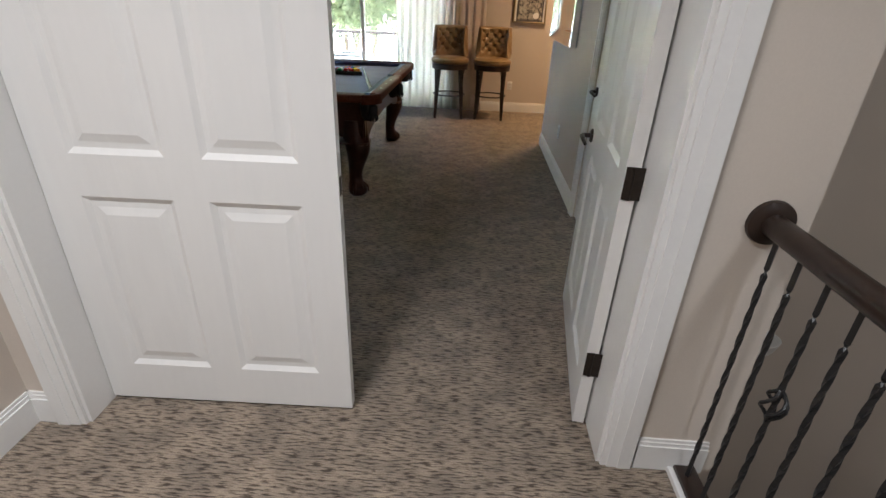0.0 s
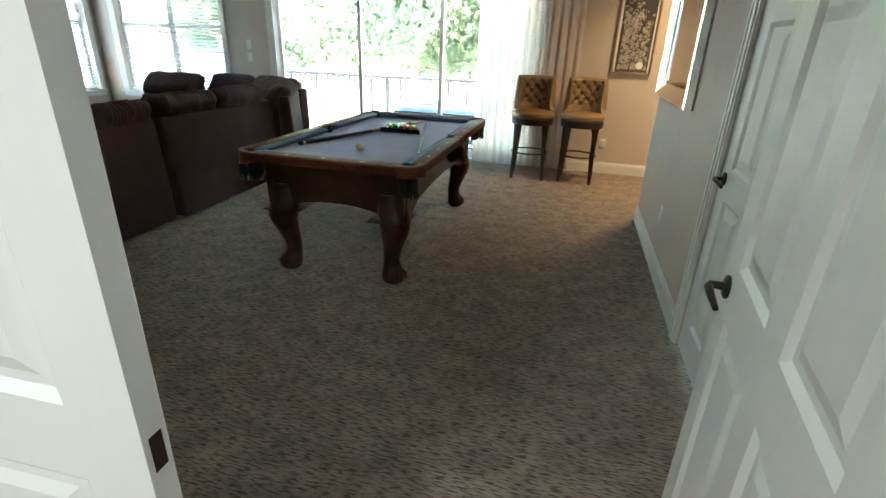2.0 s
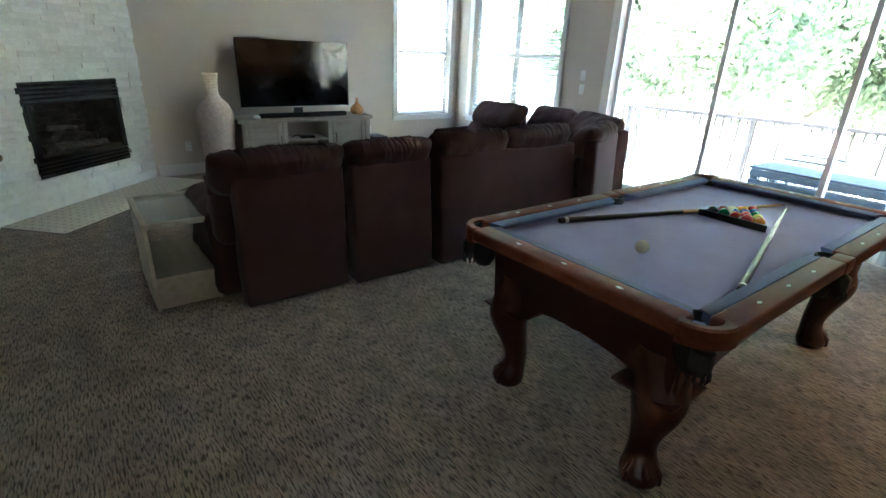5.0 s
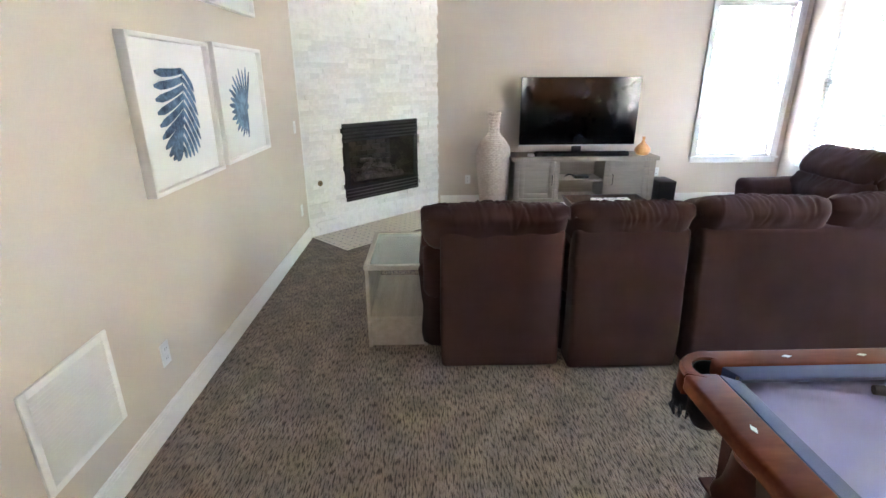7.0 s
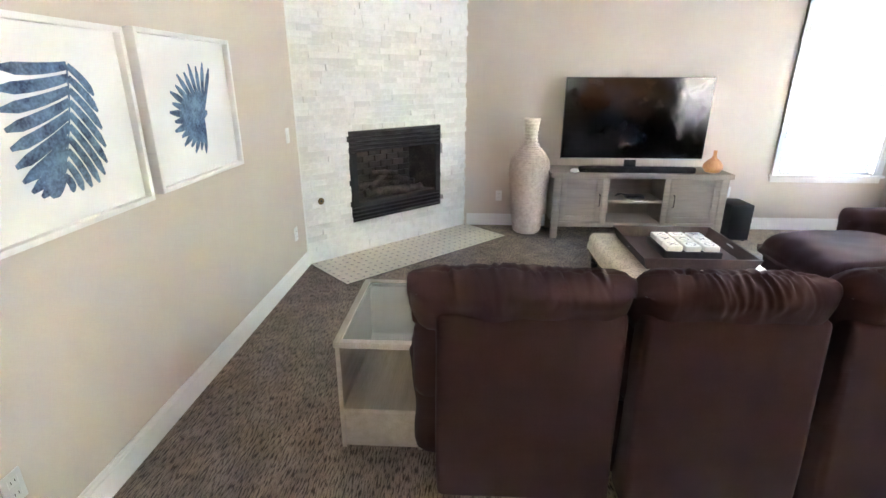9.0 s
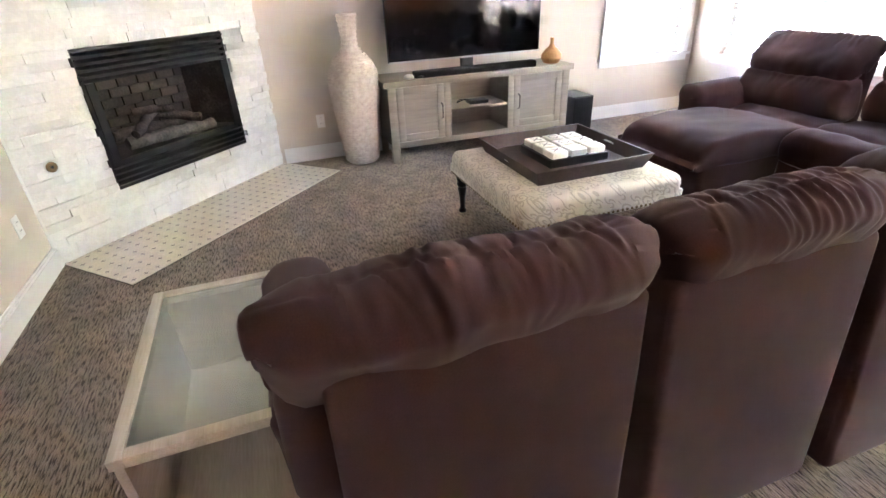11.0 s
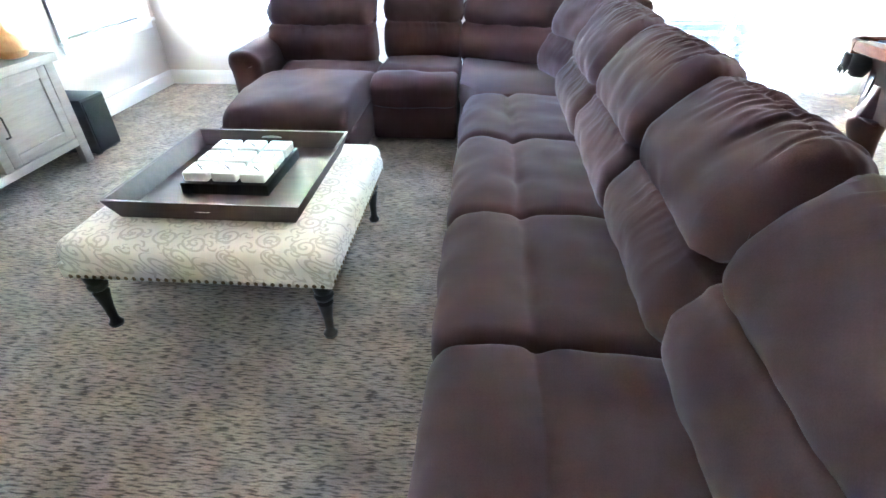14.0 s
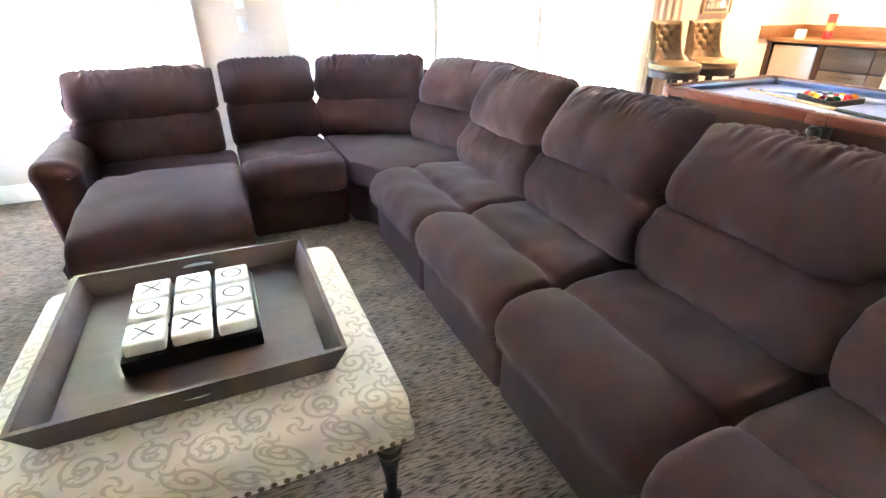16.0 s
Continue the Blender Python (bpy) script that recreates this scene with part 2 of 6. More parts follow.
def tile_print():
    """Cream cement tile with a lattice of small dark crosses."""
    m = mat("cream_patterned_tile", (0.66, 0.6, 0.5), 0.5, var=0.06, scale=9, fine=60, bump=0.05)
    nt = m.node_tree
    b = nt.nodes["Principled BSDF"]
    base = b.inputs["Base Color"].links[0].from_socket
    sep = nt.nodes.new("ShaderNodeSeparateXYZ")
    nt.links.new(nt.nodes["Texture Coordinate"].outputs["Object"], sep.inputs[0])

    def op(kind, a, b_):
        n = nt.nodes.new("ShaderNodeMath")
        n.operation = kind
        for i, v in enumerate((a, b_)):
            if isinstance(v, (int, float)):
                n.inputs[i].default_value = v
            elif v is not None:
                nt.links.new(v, n.inputs[i])
        return n.outputs[0]

    du, dv = (op("ABSOLUTE", op("SUBTRACT", op("FRACT", op("ADD", op("DIVIDE", s, 0.0765), 100.0), None), 0.5), None) for s in (sep.outputs["X"], sep.outputs["Y"]))
    near, far = op("MINIMUM", du, dv), op("MAXIMUM", du, dv)
    cross = op("MULTIPLY", op("LESS_THAN", near, 0.045), op("LESS_THAN", far, 0.2))
    ring = op("MULTIPLY", op("LESS_THAN", op("ABSOLUTE", op("SUBTRACT", op("ADD", du, dv), 0.46), None), 0.035), 0.14)
    mix = nt.nodes.new("ShaderNodeMix")
    mix.data_type = "RGBA"
    nt.links.new(op("MAXIMUM", cross, ring), mix.inputs["Factor"])
    nt.links.new(base, mix.inputs["A"])
    mix.inputs["B"].default_value = (0.22, 0.2, 0.18, 1)
    nt.links.new(mix.outputs["Result"], b.inputs["Base Color"])
    return m


TILE = tile_print()
BALLS = [mat("ball_" + n, c, 0.08, var=0.03, coat=0.5, bump=0.0) for n, c in (("yellow", (0.75, 0.5, 0.03)), ("blue", (0.02, 0.05, 0.3)), ("red", (0.5, 0.02, 0.02)), ("purple", (0.1, 0.02, 0.15)), ("orange", (0.7, 0.2, 0.02)), ("green", (0.01, 0.15, 0.05)), ("maroon", (0.2, 0.02, 0.03)), ("black", (0.01, 0.01, 0.01)))]


def let_through(m, share, colour):
    """Thin cloth: part of the light comes through."""
    nt = m.node_tree
    out, b = nt.nodes["Material Output"], nt.nodes["Principled BSDF"]
    tr = nt.nodes.new("ShaderNodeBsdfTranslucent")
    tr.inputs["Color"].default_value = (*colour, 1)
    mix = nt.nodes.new("ShaderNodeMixShader")
    mix.inputs["Fac"].default_value = share
    nt.links.new(b.outputs[0], mix.inputs[1])
    nt.links.new(tr.outputs[0], mix.inputs[2])
    nt.links.new(mix.outputs[0], out.inputs["Surface"])


let_through(SHEER, 0.65, (0.92, 0.89, 0.84))
let_through(LINEN, 0.5, (0.88, 0.78, 0.67))
let_through(BLIND, 0.35, (0.8, 0.8, 0.78))
let_through(LEAF, 0.55, (0.36, 0.44, 0.3))


def glass(name, tint, rough=0.0):
    m = bpy.data.materials.new(name)
    m.use_nodes = True
    b = m.node_tree.nodes["Principled BSDF"]
    b.inputs["Base Color"].default_value = (*tint, 1)
    b.inputs["Transmission Weight"].default_value, b.inputs["Roughness"].default_value, b.inputs["IOR"].default_value = 1.0, rough, 1.45
    return m


GLASS = glass("clear_glass", (1, 1, 1))
GREENGLASS = glass("green_tinted_glass", (0.86, 0.95, 0.9))
# a pale diffuse share stands in for hazy reflections on the glass
haze = GREENGLASS.node_tree.nodes.new("ShaderNodeBsdfDiffuse")
haze.inputs["Color"].default_value = (0.62, 0.66, 0.58, 1)
haze_mix = GREENGLASS.node_tree.nodes.new("ShaderNodeMixShader")
haze_mix.inputs["Fac"].default_value = 0.22
GREENGLASS.node_tree.links.new(GREENGLASS.node_tree.nodes["Principled BSDF"].outputs[0], haze_mix.inputs[1])
GREENGLASS.node_tree.links.new(haze.outputs[0], haze_mix.inputs[2])
GREENGLASS.node_tree.links.new(haze_mix.outputs[0], GREENGLASS.node_tree.nodes["Material Output"].inputs["Surface"])


def damask():
    """Cream cloth with a woven figure of curled scrolls and small leaves."""
    m = mat("cream_damask", (0.66, 0.585, 0.48), 0.8, var=0.06, scale=20, fine=500, bump=0.1, sheen=0.2)
    nt = m.node_tree
    b = nt.nodes["Principled BSDF"]
    base = b.inputs["Base Color"].links[0].from_socket
    sep = nt.nodes.new("ShaderNodeSeparateXYZ")
    nt.links.new(nt.nodes["Texture Coordinate"].outputs["Object"], sep.inputs[0])

    def op(kind, a, c=None, d=None):
        n = nt.nodes.new("ShaderNodeMath")
        n.operation = kind
        for k, v in enumerate((a, c, d)):
            if isinstance(v, (int, float)):
                n.inputs[k].default_value = v
            elif v is not None:
                nt.links.new(v, n.inputs[k])
        return n.outputs[0]

    # the cloth runs over the edge, so its two directions lean with the height
    flat = nt.nodes.new("ShaderNodeCombineXYZ")
    nt.links.new(op("MULTIPLY_ADD", sep.outputs["Z"], 0.8, sep.outputs["X"]), flat.inputs[0])
    nt.links.new(op("MULTIPLY_ADD", sep.outputs["Z"], 0.8, sep.outputs["Y"]), flat.inputs[1])

    def curls(scale, pitch, reach, shift, turn):
        moved = nt.nodes.new("ShaderNodeVectorMath")
        moved.operation = "ADD"
        moved.inputs[1].default_value = shift
        nt.links.new(flat.outputs[0], moved.inputs[0])
        vor = nt.nodes.new("ShaderNodeTexVoronoi")
        vor.inputs["Scale"].default_value, vor.inputs["Randomness"].default_value = scale, 0.55
        nt.links.new(moved.outputs[0], vor.inputs["Vector"])
        way = nt.nodes.new("ShaderNodeVectorMath")
        way.operation = "SUBTRACT"
        nt.links.new(moved.outputs[0], way.inputs[0])
        nt.links.new(vor.outputs["Position"], way.inputs[1])
        xy = nt.nodes.new("ShaderNodeSeparateXYZ")
        nt.links.new(way.outputs[0], xy.inputs[0])
        angle = op("ARCTAN2", xy.outputs[1], xy.outputs[0])
        r = op("SQRT", op("ADD", op("MULTIPLY", xy.outputs[0], xy.outputs[0]), op("MULTIPLY", xy.outputs[1], xy.outputs[1])))
        wave = op("SINE", op("MULTIPLY_ADD", r, 6.283 / pitch, op("MULTIPLY", angle, turn)))
        line = op("SMOOTH_MIN", op("MAXIMUM", op("MULTIPLY_ADD", wave, 2.5, -0.4), 0.0), 1.0, 0.1)
        return op("MULTIPLY", line, op("LESS_THAN", r, reach))

    figure = op("MAXIMUM", curls(8.5, 0.026, 0.05, (0.0, 0.0, 0.0), 1.0), curls(13.0, 0.03, 0.03, (0.31, 0.17, 0.0), -3.0))
    mix = nt.nodes.new("ShaderNodeMix")
    mix.data_type = "RGBA"
    nt.links.new(op("MULTIPLY", figure, 0.75), mix.inputs["Factor"])
    nt.links.new(base, mix.inputs["A"])
    mix.inputs["B"].default_value = (0.4, 0.345, 0.265, 1)
    nt.links.new(mix.outputs["Result"], b.inputs["Base Color"])
    return m


DAMASK = damask()


# ---- mesh helpers ----
def bx(x0, y0, z0, x1, y1, z1, r=0.0, seg=2, bm=None):
    own = bmesh.new()
    bmesh.ops.create_cube(own, size=1.0)
    for v in own.verts:
        v.co = Vector(((x0 + x1) / 2 + v.co.x * (x1 - x0), (y0 + y1) / 2 + v.co.y * (y1 - y0), (z0 + z1) / 2 + v.co.z * (z1 - z0)))
    if r:
        bmesh.ops.bevel(own, geom=own.edges[:], offset=r, segments=seg, affect="EDGES", profile=0.5)
    return join(bm, own) if bm else own


def join(bm, other, m=None):
    if m:
        other.transform(m)
    tmp = bpy.data.meshes.new("tmp")
    other.to_mesh(tmp)
    other.free()
    bm.from_mesh(tmp)
    bpy.data.meshes.remove(tmp)
    return bm


def prism(points, z0, z1, r=0.0):
    bm = bmesh.new()
    low = [bm.verts.new((x, y, z0)) for x, y in points]
    high = [bm.verts.new((x, y, z1)) for x, y in points]
    n = len(points)
    bm.faces.new(low[::-1])
    bm.faces.new(high)
    for i in range(n):
        bm.faces.new((low[i], low[(i + 1) % n], high[(i + 1) % n], high[i]))
    bmesh.ops.recalc_face_normals(bm, faces=bm.faces[:])
    if r:
        bmesh.ops.bevel(bm, geom=bm.edges[:], offset=r, segments=2, affect="EDGES", profile=0.5)
    return bm


def lathe(profile, n=24, centre=(0, 0, 0)):
    """A turned body; profile: (radius, height) from the foot up."""
    bm = bmesh.new()
    rings = []
    for r, z in profile:
        rings.append([bm.verts.new((centre[0] + r * math.cos(2 * math.pi * k / n), centre[1] + r * math.sin(2 * math.pi * k / n), centre[2] + z)) for k in range(n)])
    for a, b in zip(rings, rings[1:]):
        for k in range(n):
            bm.faces.new((a[k], a[(k + 1) % n], b[(k + 1) % n], b[k]))
    bm.faces.new(rings[0][::-1])
    bm.faces.new(rings[-1])
    return bm


def tube(points, radii, n=10, squash=1.0):
    """A rod along points; radii: one or one for each point."""
    bm = bmesh.new()
    pts = [Vector(p) for p in points]
    if not isinstance(radii, (list, tuple)):
        radii = [radii] * len(pts)
    rings = []
    for i, p in enumerate(pts):
        way = (pts[min(i + 1, len(pts) - 1)] - pts[max(i - 1, 0)]).normalized()
        side = way.cross(Vector((0, 0, 1)))
        side = Vector((1, 0, 0)) if side.length < 0.05 else side.normalized()
        up = side.cross(way)
        rings.append([bm.verts.new(p + radii[i] * (math.cos(2 * math.pi * k / n) * side + squash * math.sin(2 * math.pi * k / n) * up)) for k in range(n)])
    for a, b in zip(rings, rings[1:]):
        for k in range(n):
            bm.faces.new((a[k], a[(k + 1) % n], b[(k + 1) % n], b[k]))
    bm.faces.new(rings[0][::-1])
    bm.faces.new(rings[-1])
    bmesh.ops.recalc_face_normals(bm, faces=bm.faces[:])
    return bm


def mesh_of(name, bm, material, smooth=True):
    me = bpy.data.meshes.new(name)
    bm.to_mesh(me)
    bm.free()
    me.materials.append(material)
    if smooth:
        me.shade_smooth()
        me.set_sharp_from_angle(angle=radians(38))
    return me


def part(name, bm, material, parent, label="", smooth=True):
    ob = new(name, mesh_of(name, bm, material, smooth))
    ob.parent = parent
    return tagged(ob, label) if label else ob


def thing(name, label, category, x=0, y=0, z=0, rz=0, group=""):
    ob = new(name)
    ob.matrix_world = pose(x, y, z, 0, 0, rz)
    return tagged(ob, label, category, group)


def structure(name, bm, material, label, category="", smooth=False):
    return tagged(new(name, mesh_of(name, bm, material, smooth)), label, category, "", "structure")


# ---- structure ----
XW, XE, YS, YN = -6.93, 0.785, 1.447, 7.36      # room faces
HALL = 1.175                                   # hall face of the south wall
XA, YA = 2.35, 5.55                            # back and near side of the bar alcove
DX0, DX1, DH = -1.345, 0.493, 2.06              # double doorway
SLX0, SLX1, SLH = -3.95, -0.4, 2.45            # sliding door
WBX0, WBX1, WZ0, WZ1 = -6.55, -4.78, 0.62, 2.45
WAY0, WAY1 = 6.22, 7.2
EDY0, EDY1 = 2.58, 3.41                        # closet door in the east wall


def wall_run(u0, u1, holes, place):
    """A wall of blocks along u with holes u0, u1, z0, z1; place(u0, u1, z0, z1, bm) adds one block."""
    bm, u = bmesh.new(), u0
    for a, b, z0, z1 in holes:
        place(u, a, 0, CEIL, bm)
        if z0 > 0:
            place(a, b, 0, z0, bm)
        place(a, b, z1, CEIL, bm)
        u = b
    place(u, u1, 0, CEIL, bm)
    return bm


def wall_x(y0, y1, x0, x1, holes):
    return wall_run(x0, x1, holes, lambda a, b, z0, z1, bm: bx(a, y0, z0, b, y1, z1, bm=bm))


def wall_y(x0, x1, y0, y1, holes):
    return wall_run(y0, y1, holes, lambda a, b, z0, z1, bm: bx(x0, a, z0, x1, b, z1, bm=bm))


structure("floor", prism([(-1.66, -2.6), (0.745, -2.6), (0.745, 1.3), (0.86, 1.3), (0.86, YA - 0.1), (XA + 0.15, YA - 0.1), (XA + 0.15, 7.5), (-7.1, 7.5), (-7.1, 1.3), (-1.66, 1.3)], -0.3, 0.0), CARPET, "brown tweed loop pile carpet, lightly trodden", "carpet")
structure("ceiling", bx(-7.1, -2.6, CEIL, 4.2, 7.5, CEIL + 0.2), CEILM, "plain white painted ceiling", "ceiling")
structure("wall_south", wall_x(HALL, YS, -7.1, XE + 0.09, [(DX0, DX1, 0, DH)]), WALL, "warm greige painted wall with a double doorway", "wall")
structure("wall_north", wall_x(YN, YN + 0.15, -7.1, XA + 0.15, [(WBX0, WBX1, WZ0, WZ1), (SLX0, SLX1, 0, SLH)]), WALL, "warm greige painted wall with window and sliding door", "wall")
structure("wall_west", wall_y(XW - 0.15, XW, YS, YN, [(WAY0, WAY1, WZ0, WZ1)]), WALL, "warm greige painted wall with one window", "wall")
structure("wall_east", wall_y(XE, XE + 0.09, YS, YA, [(EDY0, EDY1, 0, 2.04)]), WALL, "warm greige painted wall beside the door", "wall")
structure("wall_alcove_back", bx(XA, YA - 0.12, 0, XA + 0.15, YN, CEIL), WALL, "warm greige painted wall behind the bar", "wall")
structure("wall_alcove_side", bx(XE + 0.09, YA - 0.12, 0, XA, YA, CEIL), WALL, "warm greige painted side wall of the bar alcove", "wall")
structure("wall_closet", bx(XE + 0.09, 3.6, 0, 1.9, 3.7, CEIL), WALL, "painted closet wall behind the closed door", "wall")
structure("wall_hall_west", bx(-1.66, -2.6, 0, -1.535, HALL, CEIL), WALL, "warm greige painted hall wall", "wall")
structure("wall_hall_south", bx(-1.66, -2.75, -2.9, 2.6, -2.6, CEIL), WALL, "warm greige painted wall at the hall's end", "wall")
structure("wall_stair_east", bx(2.45, -2.6, -2.9, 2.6, 2.3, CEIL), WALL, "greige painted stairwell wall", "wall")
structure("wall_stair_north", bx(XE + 0.09, 2.3, -2.9, 2.6, 2.4, CEIL), WALL, "greige painted stairwell end wall", "wall")
structure("wall_stair_west", bx(0.745, -2.6, -2.9, 0.845, 2.3, -0.3), WALL, "greige painted stairwell wall under the landing", "wall")
structure("floor_stair", bx(0.7, -2.6, -3.0, 2.6, 2.4, -1.6), CARPET, "brown carpeted lower landing of the stairs", "carpet")

# chimney breast across the corner: u runs along its face, w towards the room
R2 = math.sqrt(0.5)
FW = -4.10 * R2                                 # w of the face
FU0, FU1 = 4.95, 6.93
BU0, BU1, BZ0, BZ1 = 5.43, 6.53, 0.305, 1.145   # firebox opening


def diag(u, w):
    return (R2 * (w - u), R2 * (w + u))


DIAG = Matrix(((-R2, R2, 0, 0), (R2, R2, 0, 0), (0, 0, 1, 0), (0, 0, 0, 1)))
bm = wall_run(FU0 - 0.03, FU1 + 0.03, [(BU0, BU1, BZ0, BZ1)], lambda a, b, z0, z1, bm: bx(a, FW - 0.1, z0, b, FW - 0.02, z1, bm=bm))
bm.transform(DIAG)
bmesh.ops.recalc_face_normals(bm, faces=bm.faces[:])
breast = structure("wall_fireplace", bm, STONE, "whitewashed split-face ledger stone chimney breast", "stone wall")

# baseboards, with a stepped top


def baseboard(x0, y0, x1, y1, side):
    """A baseboard along the wall from one point to the other; side: unit normal into the room."""
    nx, ny = side
    bm = bmesh.new()
    for depth, za, zb in ((0.016, 0.0, 0.105), (0.011, 0.105, 0.12), (0.007, 0.12, 0.132)):
        pts = [(x0, y0), (x1, y1), (x1 + nx * depth, y1 + ny * depth), (x0 + nx * depth, y0 + ny * depth)]
        join(bm, prism(pts, za, zb))
    return structure("baseboard", bm, TRIM, "white painted stepped wooden baseboard", "baseboard")


baseboard(-5.56, YS, DX0 - 0.11, YS, (0, 1))
baseboard(XW, 2.86, XW, YN, (1, 0))
baseboard(XW, YN, -4.06, YN, (0, -1))
baseboard(-0.3, YN, 1.74, YN, (0, -1))
baseboard(XE, EDY1 + 0.085, XE, YA, (-1, 0))
baseboard(XE, YA, 1.74, YA, (0, 1))
baseboard(-1.535, -2.6, -1.535, HALL, (1, 0))
baseboard(-1.535, HALL, DX0 - 0.11, HALL, (0, -1))
baseboard(DX1 + 0.11, HALL, 0.835, HALL, (0, -1))


def casing_x(y, x0, x1, z0, z1, out, w=0.09, sill=False):
    """Stepped trim round an opening in a wall along x; out: -1 or 1, the side on which it lies."""
    bm = bmesh.new()
    for inset, depth in ((0.0, 0.014), (0.02, 0.02), (0.055, 0.024)):
        a, b = y, y + out * depth
        lo, hi = min(a, b), max(a, b)
        ww = w - inset
        bx(x0 - w, lo, z0, x0 - w + ww, hi, z1 + w, bm=bm)
        bx(x1 + w - ww, lo, z0, x1 + w, hi, z1 + w, bm=bm)
        bx(x0 - w + ww, lo, z1 + w - ww, x1 + w - ww, hi, z1 + w, bm=bm)
    if sill:
        bx(x0 - w - 0.02, min(y, y + out * 0.05), z0 - 0.025, x1 + w + 0.02, max(y, y + out * 0.05), z0, 0.004, bm=bm)
        bx(x0 - w, min(y, y + out * 0.018), z0 - 0.085, x1 + w, max(y, y + out * 0.018), z0 - 0.025, 0.003, bm=bm)
    return bm


TURNED = Matrix(((0, 1, 0, 0), (1, 0, 0, 0), (0, 0, 1, 0), (0, 0, 0, 1)))


def casing_y(x, y0, y1, z0, z1, out, w=0.09, sill=False):
    bm = casing_x(x, y0, y1, z0, z1, out, w, sill)
    bm.transform(TURNED)
    bmesh.ops.recalc_face_normals(bm, faces=bm.faces[:])
    return bm


structure("trim_door_hall", casing_x(HALL, DX0, DX1, 0, DH, -1, 0.1), TRIM, "white moulded door casing on the hall side", "trim")
structure("trim_door_room", casing_x(YS, DX0, DX1, 0, DH, 1, 0.1), TRIM, "white moulded door casing on the room side", "trim")
bm = bx(DX0, HALL, 0, DX0 + 0.012, YS, DH)
bx(DX1 - 0.012, HALL, 0, DX1, YS, DH, bm=bm)
bx(DX0, HALL, DH - 0.012, DX1, YS, DH, bm=bm)
structure("trim_door_jamb", bm, TRIM, "white painted door jamb lining", "trim")
structure("trim_closet", casing_y(XE, EDY0, EDY1, 0, 2.04, -1, 0.08), TRIM, "white moulded closet door casing", "trim")
structure("trim_slider", casing_x(YN, SLX0, SLX1, 0, SLH, -1, 0.1), TRIM, "white moulded casing round the sliding door", "trim")
structure("threshold_slider", bx(SLX0, YN, -0.02, SLX1, YN + 0.15, 0.02), TRIM, "white metal sliding door threshold", "threshold")


# ---- windows ----
def window_x(name, x0, x1, label, panes):
    """A window set in the north wall, with panes side by side, each with a blind."""
    win = tagged(thing(name, label, "window"), kind="structure")
    part("casing", casing_x(YN, x0, x1, WZ0, WZ1, -1, 0.08, True), TRIM, win)
    y = YN + 0.09
    step = (x1 - x0) / panes
    for k in range(panes):
        a, b = x0 + k * step, x0 + (k + 1) * step
        bm = bx(a, y, WZ0, a + 0.05, y + 0.05, WZ1)
        bx(b - 0.05, y, WZ0, b, y + 0.05, WZ1, bm=bm)
        for z in (WZ0, (WZ0 + WZ1) / 2 - 0.02, WZ1 - 0.05):
            bx(a + 0.05, y, z, b - 0.05, y + 0.05, z + 0.05, bm=bm)
        part("frame", bm, TRIM, win)
        glass = part("pane", bx(a + 0.05, y + 0.02, WZ0 + 0.05, b - 0.05, y + 0.026, WZ1 - 0.05), GLASS, win)
        glass.visible_shadow = False
        blind(win, a + 0.02, b - 0.02, y - 0.04)
    return win


def blind(win, a, b, y):
    """A blind of tilted slats with its ladder cords, across a pane."""
    rail = part("head_rail", bx(a, y - 0.025, WZ1 - 0.05, b, y + 0.025, WZ1, 0.004), TRIM, win)
    slat = bx(a, -0.024, -0.0014, b, 0.024, 0.0014)
    slat.transform(pose(0, 0, 0, 14))
    me = mesh_of("slat", slat, BLIND, False)
    n = int((WZ1 - WZ0 - 0.08) / 0.044)
    for k in range(n):
        s = new("slat", me)
        s.parent = win
        s.location = (0, y, WZ0 + 0.035 + 0.044 * k)
    part("bottom_rail", bx(a, y - 0.02, WZ0 + 0.004, b, y + 0.02, WZ0 + 0.02, 0.003), TRIM, win)
    for x in (a + 0.12, b - 0.12):
        part("ladder_cord", bx(x - 0.0012, y - 0.026, WZ0 + 0.02, x + 0.0012, y - 0.0245, WZ1 - 0.05), BLIND, win)
        part("ladder_cord", bx(x - 0.0012, y + 0.0245, WZ0 + 0.02, x + 0.0012, y + 0.026, WZ1 - 0.05), BLIND, win)


window_x("window_1", WBX0, WBX1, "white double window with open slatted blinds, bright with daylight", 2)
west = window_x("window_2", WAY0, WAY1, "white single window with open slatted blinds, bright with daylight", 1)
west.matrix_world = Matrix(((0, -1, 0, XW + YN), (1, 0, 0, 0), (0, 0, 1, 0), (0, 0, 0, 1)))

# sliding door: three tall glazed panels on two tracks
slider = tagged(thing("door_slider", "white framed three-panel sliding glass door to the balcony", "sliding door"), kind="structure")
part("frame", bx(SLX0, YN + 0.03, SLH - 0.04, SLX1, YN + 0.14, SLH), TRIM, slider)
for k, (a, b) in enumerate(((SLX0, -2.72), (-2.76, -1.6), (-1.64, SLX1))):
    y = YN + (0.05 if k % 2 else 0.09)
    bm = bx(a, y, 0.03, a + 0.045, y + 0.035, SLH - 0.04)
    bx(b - 0.045, y, 0.03, b, y + 0.035, SLH - 0.04, bm=bm)
    bx(a + 0.045, y, 0.03, b - 0.045, y + 0.035, 0.12, bm=bm)
    bx(a + 0.045, y, SLH - 0.11, b - 0.045, y + 0.035, SLH - 0.04, bm=bm)
    leaf = part("panel", bm, TRIM, slider)
    pane = part("pane", bx(a + 0.045, y + 0.015, 0.12, b - 0.045, y + 0.021, SLH - 0.11), GLASS, leaf)
    pane.visible_shadow = False


